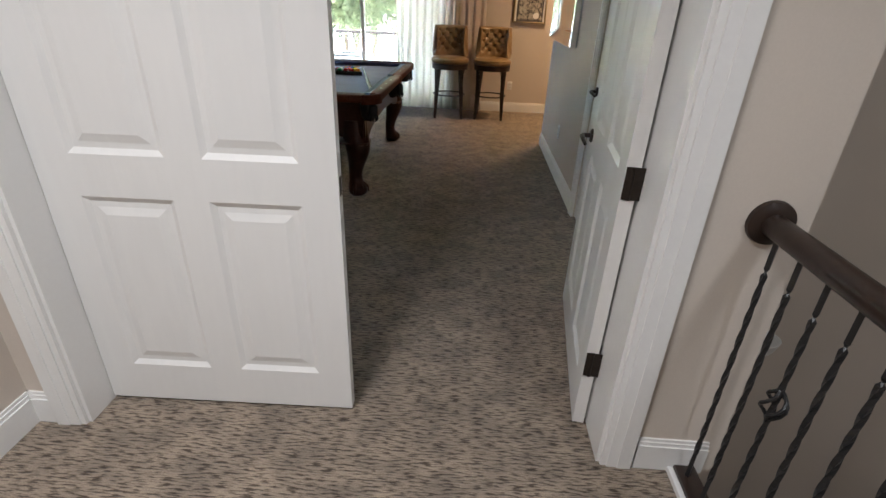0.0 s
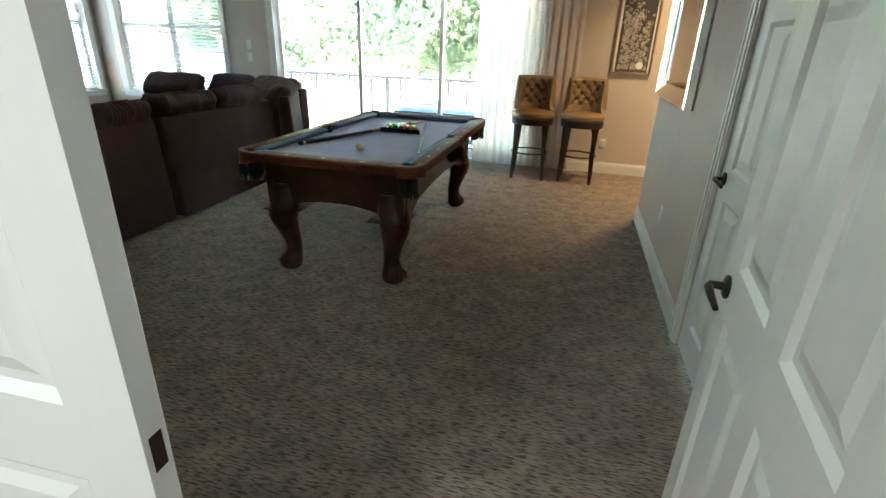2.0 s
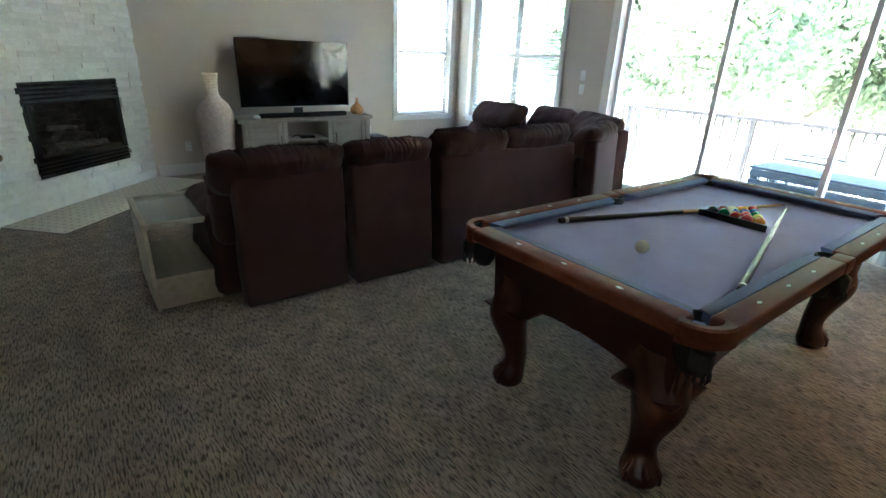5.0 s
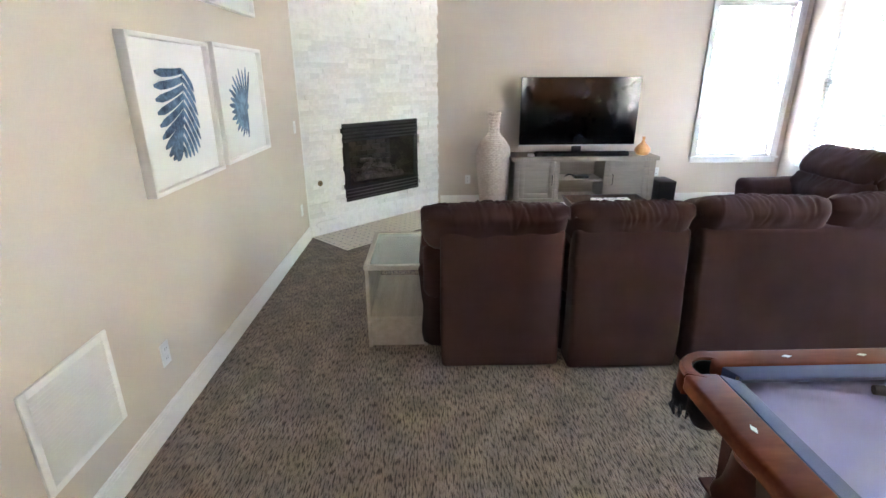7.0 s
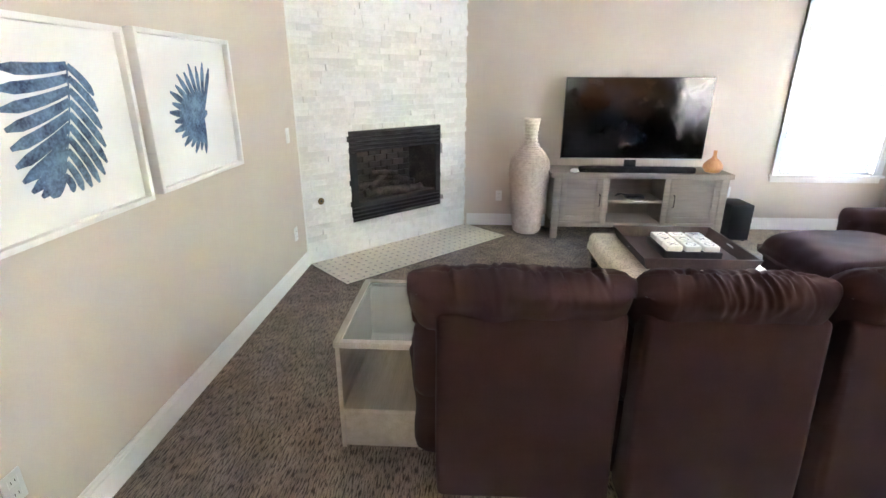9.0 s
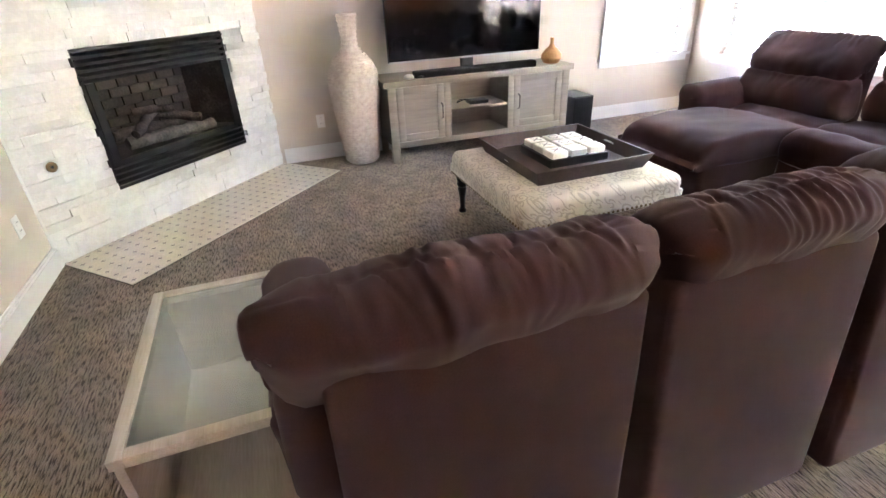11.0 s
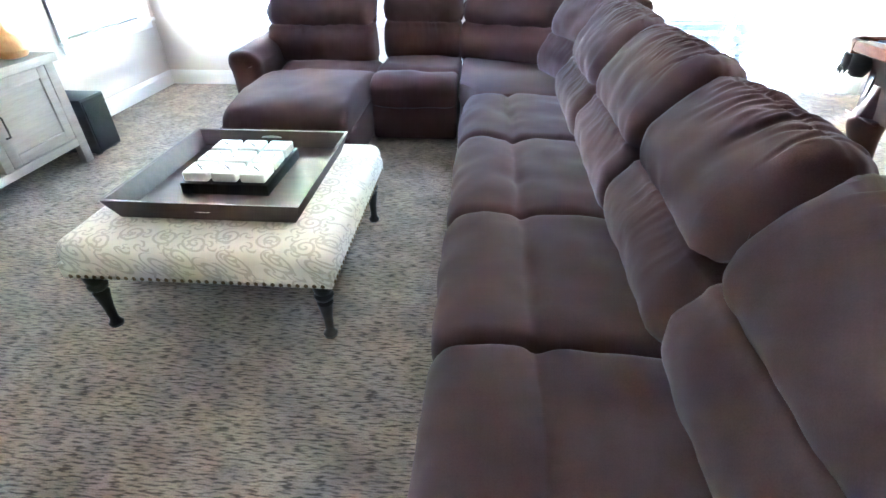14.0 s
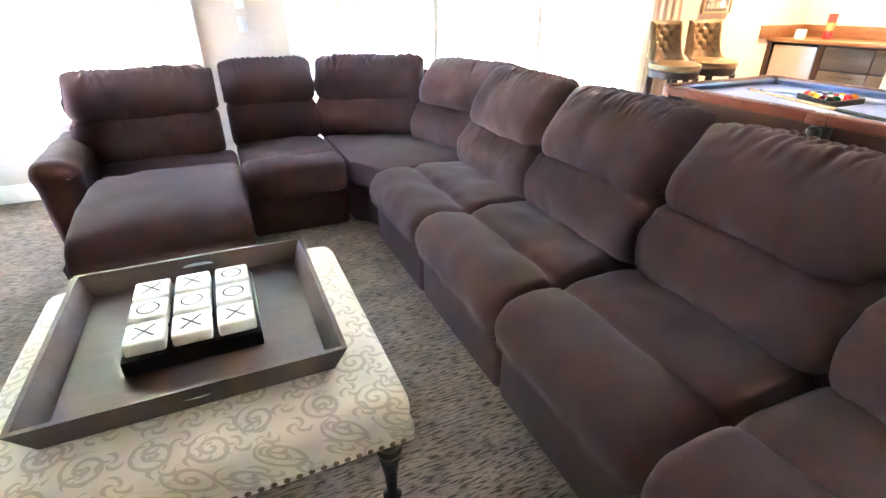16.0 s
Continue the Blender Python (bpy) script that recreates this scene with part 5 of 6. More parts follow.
# ---- curtains ----
def curtain(x0, x1, y, material, label, folds, depth, seed, h=2.78):
    c = thing("curtain", label, "curtain")
    n, m = folds * 14, 10
    bm = bmesh.new()
    rows_c = []
    for k in range(m + 1):
        z = 0.02 + (h - 0.02) * k / m
        row_v = []
        for i in range(n + 1):
            u = i / n
            ph = u * folds * 2 * math.pi
            amp = depth * (0.75 + 0.4 * noise.noise(Vector((u * 5 + seed, z * 0.35, 0))))
            x = x0 + (x1 - x0) * u + 0.018 * noise.noise(Vector((u * 8, z * 0.6, seed))) * (1 - k / m)
            row_v.append(bm.verts.new((x, y + amp * (math.sin(ph) + 0.3 * math.sin(2 * ph + seed)), z)))
        rows_c.append(row_v)
    for p, q in zip(rows_c, rows_c[1:]):
        for i in range(n):
            bm.faces.new((p[i], p[i + 1], q[i + 1], q[i]))
    ob = part("drape", bm, material, c)
    so = ob.modifiers.new("cloth", "SOLIDIFY")
    so.thickness = 0.002
    part("rod", tube([(x0 - 0.05, y, h + 0.012), (x1 + 0.05, y, h + 0.012)], 0.012, 10), BRONZE, c)
    for x in (x0 - 0.03, x1 + 0.03):
        part("bracket", bx(x - 0.008, y, h + 0.004, x + 0.008, YN, h + 0.02), BRONZE, c)
    return c


curtain(-1.12, -0.33, YN - 0.09, SHEER, "ivory floor-length curtain hanging in soft folds", 8, 0.032, 1.0)
curtain(-0.31, 0.1, YN - 0.1, LINEN, "cream floor-length curtain gathered beside the ivory one", 4, 0.012, 4.0)

# ---- pictures and mirror ----
pic = thing("framed_print", "tall gold framed print of pale flowers on dark ground", "picture", 0.685, YN, 0)


def frame_x(w0, w1, z0, z1, t, depth, out, bm=None):
    bm = bm or bmesh.new()
    a, b = (0, out * depth) if out > 0 else (out * depth, 0)
    bx(w0, a, z0, w0 + t, b, z1, 0.003, bm=bm)
    bx(w1 - t, a, z0, w1, b, z1, 0.003, bm=bm)
    bx(w0 + t, a, z0, w1 - t, b, z0 + t, 0.003, bm=bm)
    bx(w0 + t, a, z1 - t, w1 - t, b, z1, 0.003, bm=bm)
    return bm


part("frame", frame_x(-0.222, 0.222, 1.19, 2.15, 0.022, 0.03, -1), GOLD, pic)
part("mat", bx(-0.2, -0.014, 1.187, 0.2, -0.01, 2.128), PAPER, pic)
art = part("print", bx(-0.178, -0.017, 1.21, 0.178, -0.0145, 2.105), PRINTDARK, pic)
rng = random.Random(5)
bm = bmesh.new()
for s in range(12):
    x, z, lean = -0.15 + 0.027 * s, 1.215, rng.uniform(-0.12, 0.12)
    top = rng.uniform(0.5, 0.84)
    pts = [(x + lean * t * t, z + top * t) for t in (0, 0.25, 0.5, 0.75, 1.0)]
    for (xa, za), (xb, zb) in zip(pts, pts[1:]):
        if max(abs(xa), abs(xb)) < 0.172:
            bm.faces.new([bm.verts.new((p, -0.0176, q)) for p, q in ((xa - 0.0015, za), (xb - 0.0015, zb), (xb + 0.0015, zb), (xa + 0.0015, za))])
    for k in range(22):
        t = 0.06 + 0.94 * k / 22
        cx, cz, a, r = x + lean * t * t, z + top * t, rng.uniform(0, 6.28), rng.uniform(0.012, 0.034)
        cx += 0.03 * math.cos(a)
        if abs(cx) < 0.15:
            vs = [bm.verts.new((cx + r * (1.0 if j % 2 == 0 else 0.45) * math.cos(a + j * 0.785), -0.0177 - 0.00001 * k - 0.0001 * s, cz + r * (1.0 if j % 2 == 0 else 0.45) * math.sin(a + j * 0.785))) for j in range(8)]
            bm.faces.new(vs)
part("floral_pattern", bm, PRINTPALE, art, smooth=False)
disc = lathe([(0.04, 0), (0.04, 0.0006)], 28)
disc.transform(pose(0.085, -0.0192, 1.285, 90))
part("pale_disc", disc, PAPER, art)


def leaf_print(name, x0, x1, z0, z1, label, kind):
    """A deep white frame on the south wall with a painted leaf behind a wide mat."""
    p = thing(name, label, "picture", 0, YS, 0)
    lo, hi = min(x0, x1), max(x0, x1)
    part("frame", frame_x(lo, hi, z0, z1, 0.022, 0.048, 1), WHITEWOOD, p)
    paper = part("mat", bx(lo + 0.022, 0.004, z0 + 0.022, hi - 0.022, 0.018, z1 - 0.022), PAPER, p)
    cx, cz, y = (lo + hi) / 2, (z0 + z1) / 2, 0.0184
    layer = [0.0]
    bm = bmesh.new()

    def blade(pts):
        layer[0] += 0.00006
        bm.faces.new([bm.verts.new((cx + a, y + layer[0], cz + b)) for a, b in pts])
    # p to the right and q up, as seen from the room
    def lobe(p0, q0, p1, q1, w0, w1, bend):
        dp, dq = p1 - p0, q1 - q0
        ll = math.hypot(dp, dq)
        np_, nq = -dq / ll, dp / ll
        up_side, low_side = [], []
        for k in range(6):
            t = k / 5
            w = (w0 + (w1 - w0) * min(1, t * 2)) * (1 if t < 0.85 else 0.35)
            cp, cq = p0 + dp * t + np_ * bend * t * (1 - t), q0 + dq * t + nq * bend * t * (1 - t)
            up_side.append((cp + np_ * w, cq + nq * w))
            low_side.append((cp - np_ * w, cq - nq * w))
        blade([(-p, q) for p, q in up_side + low_side[::-1]])
    if kind == "monstera":
        def to_edge(p, q, ang):
            ca, sa = math.cos(radians(ang)), math.sin(radians(ang))
            r = 0.01
            while ((p + ca * r) / 0.2) ** 4 + ((q + sa * r) / 0.225) ** 4 < 1 and r < 0.4:
                r += 0.004
            return p + ca * r, q + sa * r
        spine = [(0.1 - 0.06 * t - 0.09 * t * t, 0.2 - 0.4 * t) for t in [k / 10 for k in range(11)]]
        for (a, b), (c, d) in zip(spine, spine[1:]):
            blade([(-a - 0.004, b), (-a + 0.004, b), (-c + 0.004, d), (-c - 0.004, d)])
        for k in range(10):
            a, b = spine[k]
            lobe(a, b, *to_edge(a, b, 182 + 4.2 * k), 0.014, 0.0195, 0.03)
            lobe(a, b, *to_edge(a, b, -46 - 2.6 * k), 0.0125, 0.0165, 0.03)
    elif kind == "fan":
        for k in range(18):
            ang = 68 + 195 * k / 17
            r = 0.255 - 0.08 * k / 17 + (0.02 if k % 2 else 0)
            lobe(0.08, -0.04, 0.08 + r * math.cos(radians(ang)) * 1.3, -0.04 + r * math.sin(radians(ang)), 0.007, 0.0165, 0.01)
        lobe(0.08, -0.04, 0.12, -0.02, 0.016, 0.014, 0.0)
    if bm.verts:
        bmesh.ops.recalc_face_normals(bm, faces=bm.faces[:])
        part("painted_leaf", bm, NAVY, paper, "indigo watercolour leaf", smooth=False)


WHITEWOOD = TRIM
leaf_print("framed_leaf_print", -3.535, -2.745, 1.09, 1.79, "white framed indigo watercolour monstera leaf print", "monstera")
leaf_print("framed_leaf_print", -4.435, -3.6, 1.1, 1.8, "white framed indigo watercolour fan palm print", "fan")
leaf_print("framed_leaf_print", -4.42, -3.6, 2.01, 2.7, "white framed print hung above the fan palm", "blank")

mir = thing("wall_mirror", "large wall mirror in a wide silver frame", "mirror", XE, 4.82, 1.62)
part("backing", bx(-0.012, -0.598, -0.498, 0, 0.598, 0.498), SILVER, mir)
part("glass", bx(-0.02, -0.5, -0.4, -0.012, 0.5, 0.4), MIRROR, mir)
for a, hw, hh in ((0, 0.6, 0.5), (1, 0.5, 0.6), (2, 0.6, 0.5), (3, 0.5, 0.6)):
    bm = bmesh.new()
    hh_o = hh
    ins = 0.1
    o = [(-hw, -hh_o), (hw, -hh_o), (hw - ins, -hh_o + ins), (-hw + ins, -hh_o + ins)]
    mid_p = [(-hw + 0.018, -hh_o + 0.018), (hw - 0.018, -hh_o + 0.018)]
    lo_v = [bm.verts.new((-0.012, p, q)) for p, q in o]
    e1 = [bm.verts.new((-0.055, p, q)) for p, q in o[:2]]
    r1 = [bm.verts.new((-0.062, p, q)) for p, q in mid_p]
    e2 = [bm.verts.new((-0.026, p, q)) for p, q in o[2:]]
    bm.faces.new((lo_v[0], lo_v[1], e1[1], e1[0]))
    bm.faces.new((e1[0], e1[1], r1[1], r1[0]))
    bm.faces.new((r1[0], r1[1], e2[0], e2[1]))
    bm.faces.new((e2[1], e2[0], lo_v[2], lo_v[3]))
    bmesh.ops.recalc_face_normals(bm, faces=bm.faces[:])
    bm.transform(pose(0, 0, 0, 90 * a))
    part("frame_strip", bm, MIRROR, mir, smooth=False)


# ---- outlets, switches, vent ----
def plate(m, kind, label):
    """A wall plate facing +y in its own pose."""
    p = thing("switch_plate" if kind == "switch" else "wall_outlet", label, "switch" if kind == "switch" else "outlet", group="wall plates")
    part("plate", bx(-0.036, 0, -0.058, 0.036, 0.006, 0.058, 0.003), PLASTIC, p)
    if kind == "switch":
        part("rocker", bx(-0.016, 0.006, -0.033, 0.016, 0.0095, 0.033, 0.002), PLASTIC, p)
    else:
        for z in (-0.024, 0.024):
            s = part("socket", bx(-0.017, 0.006, z - 0.016, 0.017, 0.0085, z + 0.016, 0.002), PLASTIC, p)
            for x in (-0.007, 0.007):
                part("slot", bx(x - 0.0012, 0.0083, z - 0.002, x + 0.0012, 0.009, z + 0.008), BLACK, s)
    p.matrix_world = m
    return p


plate(pose(-2.63, YS, 0.37), "outlet", "white double wall outlet above the baseboard")
plate(pose(-5.3, YS, 0.37), "outlet", "white double wall outlet by the fireplace")
plate(pose(-5.33, YS, 1.17), "switch", "white rocker wall switch by the fireplace")
plate(pose(-4.37, YN, 1.175, 0, 0, 180), "switch", "white rocker wall switch between window and slider")
plate(pose(-4.37, YN, 1.34, 0, 0, 180), "switch", "white wall plate above the switch")
plate(pose(0.504, YN, 0.365, 0, 0, 180), "outlet", "white double wall outlet below the gold print")
plate(pose(XW, 3.22, 0.343, 0, 0, -90), "outlet", "white double wall outlet behind the floor vase")
plate(pose(XW, 5.72, 0.42, 0, 0, -90), "outlet", "white double wall outlet above the subwoofer")
plate(pose(XE, 4.476, 0.39, 0, 0, 90), "outlet", "white double wall outlet beneath the mirror")

vent = thing("return_air_grille", "white louvred return air grille low on the wall", "vent", -2.065, YS, 0.49)
part("frame", frame_x(-0.215, 0.215, -0.2, 0.2, 0.03, 0.012, 1), TRIM, vent)
part("backing", bx(-0.186, 0.001, -0.171, 0.186, 0.003, 0.171), PLASTIC, vent)
for k in range(20):
    s = bx(-0.186, -0.0075, -0.001, 0.186, 0.0075, 0.001)
    s.transform(pose(0, 0.0075, -0.16 + 0.0168 * k, -35))
    part("slat", s, TRIM, vent, smooth=False)

# ---- stair railing in the hall ----
rail = thing("stair_railing", "dark wooden handrail on twisted black iron balusters", "railing", 0.768, HALL, 0)
part("handrail", tube([(0, -3.4, 0.93), (0, -0.02, 0.93)], 0.034, 16, 0.9), ESPRESSO, rail)
ros = lathe([(0.062, 0), (0.06, 0.012), (0.045, 0.02), (0.036, 0.024)], 24)
ros.transform(pose(0, 0, 0.93, 90))
part("rosette", ros, ESPRESSO, rail)
part("shoe", bx(-0.03, -3.4, 0.0, 0.04, -0.01, 0.03, 0.004), ESPRESSO, rail)
part("landing_edge", bx(-0.05, -3.4, -0.02, -0.03, -0.01, 0.02, 0.003), TRIM, rail, "white landing edge trim")
for k in range(32):
    y = -0.055 - 0.104 * k
    bm = bmesh.new()
    rings = []
    for i in range(45):
        z = 0.03 + 0.87 * i / 44
        tw = 0.0 if z < 0.12 or z > 0.82 else (z - 0.12) * 22
        rings.append([bm.verts.new((0.0085 * math.cos(tw + a * math.pi / 2), y + 0.0085 * math.sin(tw + a * math.pi / 2), z)) for a in range(4)])
    for p, q in zip(rings, rings[1:]):
        for a in range(4):
            bm.faces.new((p[a], p[(a + 1) % 4], q[(a + 1) % 4], q[a]))
    bar_p = part("baluster", bm, BLACK, rail, smooth=False)
    if k % 4 == 2:
        for a in range(4):
            pts = [(0.03 * math.sin(math.pi * j / 8) * math.cos(a * math.pi / 2 + j * 0.35), y + 0.03 * math.sin(math.pi * j / 8) * math.sin(a * math.pi / 2 + j * 0.35), 0.5 + 0.1 * j / 8) for j in range(9)]
            part("basket_wire", tube(pts, 0.005, 6), BLACK, bar_p)
sconce = thing("wall_sconce", "frosted glass bowl wall sconce in the stairwell", "wall light", 1.55, 2.3, -0.15)
bowl = lathe([(0.02, -0.12), (0.08, -0.1), (0.13, -0.04), (0.15, 0.02), (0.142, 0.02), (0.12, -0.035), (0.07, -0.085), (0.02, -0.1)], 28)
for v in bowl.verts:
    v.co.y = v.co.y * 0.7 - 0.115
part("bowl", bowl, PLASTIC, sconce)
part("wall_plate", bx(-0.04, -0.02, -0.12, 0.04, 0.0, 0.0, 0.004), SILVER, sconce)

# ---- bar ----
barc = thing("bar_counter", "walnut topped bar counter with wooden upstand and dark cabinets", "bar counter", 1.74, YN, 0)
part("worktop", bx(-0.03, -1.72, 0.87, XA - 1.74, 0, 0.91, 0.004), BARWOOD, barc)
part("upstand", bx(XA - 1.74 - 0.03, -1.72, 0.91, XA - 1.74, 0, 1.05, 0.003), BARWOOD, barc)
part("rear_upstand", bx(-0.2, -0.03, 0.91, XA - 1.74 - 0.03, 0, 1.05, 0.003), BARWOOD, barc)
part("end_panel", bx(0.0, -0.06, 0.0, XA - 1.74, 0, 0.87), ESPRESSO, barc)
part("divider", bx(0.0, -0.68, 0.0, XA - 1.74, -0.62, 0.87), ESPRESSO, barc)
part("carcass", bx(0.03, -1.72, 0.08, XA - 1.74, -0.68, 0.87), DARKCAB, barc)
for k in range(2):
    y1, y0 = -0.69 - 0.515 * k, -0.69 - 0.515 * k - 0.505
    d = part("cabinet_door", bx(0.0, y0, 0.1, 0.03, y1, 0.6, 0.003), DARKCAB, barc)
    part("handle", tube([(-0.02, y0 + 0.12, 0.55), (-0.025, (y0 + y1) / 2, 0.55), (-0.02, y1 - 0.12, 0.55)], 0.006, 8), BRONZE, d)
    d = part("drawer_front", bx(0.0, y0, 0.62, 0.03, y1, 0.85, 0.003), DARKCAB, barc)
    part("handle", tube([(-0.02, y0 + 0.12, 0.74), (-0.025, (y0 + y1) / 2, 0.74), (-0.02, y1 - 0.12, 0.74)], 0.006, 8), BRONZE, d)
fridge = thing("bar_fridge", "stainless steel under-counter fridge in the bar", "fridge", 1.76, YN - 0.34, 0)
part("body", bx(0.03, -0.265, 0.0, 0.5, 0.265, 0.84), BLACK, fridge)
part("door", bx(-0.005, -0.26, 0.08, 0.03, 0.26, 0.835, 0.006), STEEL, fridge)
can = thing("tall_tin", "tall red printed tin standing on the bar", "tin", 2.05, 6.87, 0.91)
part("tube", lathe([(0.045, 0), (0.046, 0.004), (0.046, 0.27), (0.043, 0.275)], 20), REDCAN, can)
part("lid", lathe([(0.047, 0.275), (0.047, 0.292), (0.04, 0.295)], 20), PLASTIC, can)
part("label_band", lathe([(0.0465, 0.09), (0.0465, 0.18)], 20), CUEWOOD, can)
card = thing("tent_card", "small white folded card standing on the bar", "card", 1.95, 7.12, 0.91)
for s in (-1, 1):
    c = bx(-0.0006, -0.06, 0, 0.0006, 0.06, 0.1)
    c.transform(pose(s * 0.02, 0, 0, 0, -s * 11, 0))
    part("leaf", c, PAPER, card, smooth=False)


# ---- fireplace insert ----
fire = thing("fireplace_insert", "black steel gas fireplace insert with louvres and ceramic logs", "fireplace")
fire.matrix_world = Matrix.Translation((*diag((BU0 + BU1) / 2, FW + 0.008), 0)) @ pose(0, 0, 0, 0, 0, -45)
BW = (BU1 - BU0) / 2
bm = bx(-BW, -0.36, BZ0, -BW + 0.02, 0.0, BZ1)
bx(BW - 0.02, -0.36, BZ0, BW, 0.0, BZ1, bm=bm)
bx(-BW, -0.36, BZ0, BW, 0.0, BZ0 + 0.02, bm=bm)
bx(-BW, -0.36, BZ1 - 0.02, BW, 0.0, BZ1, bm=bm)
bx(-BW, -0.38, BZ0, BW, -0.36, BZ1, bm=bm)
part("firebox", bm, BLACK, fire, smooth=False)
part("side_trim", bx(-BW + 0.02, -0.01, BZ0 + 0.16, -BW + 0.07, 0.01, BZ1 - 0.19), BLACK, fire, smooth=False)
part("side_trim", bx(BW - 0.07, -0.01, BZ0 + 0.16, BW - 0.02, 0.01, BZ1 - 0.19), BLACK, fire, smooth=False)
for z0, n in ((BZ0 + 0.005, 4), (BZ1 - 0.195, 5)):
    for k in range(n):
        s = bx(-BW + 0.004, -0.018, -0.002, BW - 0.004, 0.018, 0.002)
        s.transform(pose(0, 0.004, z0 + 0.02 + 0.037 * k, 38))
        part("louvre", s, BLACK, fire, smooth=False)
    part("louvre_back", bx(-BW + 0.02, -0.04, z0, BW - 0.02, -0.03, z0 + 0.037 * n + 0.01), BLACK, fire)
part("hearth_plate", bx(-BW + 0.02, -0.36, BZ0 + 0.16, BW - 0.02, -0.03, BZ0 + 0.175), SOOT, fire)
rng = random.Random(3)
for r in range(8):
    for k in range(6):
        x0 = -BW + 0.12 + 0.15 * k + (0.075 if r % 2 else 0) - 0.04
        part("firebrick", bx(x0, -0.355, BZ0 + 0.18 + 0.062 * r, x0 + 0.142, -0.335, BZ0 + 0.236 + 0.062 * r), SOOT, fire, smooth=False)
for s in (-1, 1):
    part("side_refractory", prism([(s * (BW - 0.03), -0.04), (s * (BW - 0.16), -0.34), (s * (BW - 0.02), -0.34), (s * (BW - 0.02), -0.04)], BZ0 + 0.175, BZ1 - 0.2), SOOT, fire)
for (a, b, c, d, z0, z1, r) in ((-0.36, -0.1, 0.3, -0.16, 0.22, 0.24, 0.05), (-0.3, -0.24, 0.36, -0.2, 0.25, 0.3, 0.045), (-0.25, -0.08, 0.05, -0.26, 0.3, 0.38, 0.036), (0.28, -0.08, -0.02, -0.24, 0.3, 0.4, 0.034), (-0.08, -0.14, 0.18, -0.2, 0.4, 0.42, 0.03)):
    pts, rad = [], []
    for k in range(9):
        t = k / 8
        pts.append((a + (c - a) * t + 0.012 * noise.noise(Vector((t * 4, a, 0))), b + (d - b) * t + 0.02 * noise.noise(Vector((t * 4, b, 3))), BZ0 - 0.02 + z0 + (z1 - z0) * t + 0.012 * noise.noise(Vector((t * 5, c, 7)))))
        rad.append(r * (0.9 + 0.25 * noise.noise(Vector((t * 6, d, 9)))))
    part("log", tube(pts, rad, 10), LOGM, fire)
valve = thing("gas_valve", "round brass gas key valve set in the stone", "gas valve")
valve.matrix_world = Matrix.Translation((*diag(5.11, FW + 0.012), 0.565)) @ pose(0, 0, 0, 0, 0, -45)
v = lathe([(0.03, 0), (0.03, 0.004), (0.022, 0.007), (0.014, 0.006)], 20)
v.transform(pose(0, 0, 0, -90))
part("flange", v, BRASS, valve)
v = lathe([(0.009, 0), (0.009, 0.008)], 12)
v.transform(pose(0, 0, 0, -90))
part("key_hole", v, BLACK, valve)

# ---- hearth tiles ----
hearth = structure("hearth", prism([diag(4.96, FW - 0.02), diag(4.96, -2.275), diag(6.91, -2.275), diag(6.91, FW - 0.02)], -0.02, 0.004), SOOT, "cream patterned cement tile hearth flush with the carpet", "hearth")
tile = mesh_of("tile", bx(-0.0744, -0.0744, 0, 0.0744, 0.0744, 0.006, 0.0015, 1), TILE)
for i in range(13):
    for k in range(4):
        t = new("tile", tile)
        t.parent = hearth
        t.matrix_local = Matrix.Translation((*diag(4.96 + 0.15 * (i + 0.5), -2.276 - 0.153 * (k + 0.5)), 0.004)) @ pose(0, 0, 0, 0, 0, -45) @ Matrix.Diagonal((1, 1.015, 1, 1))

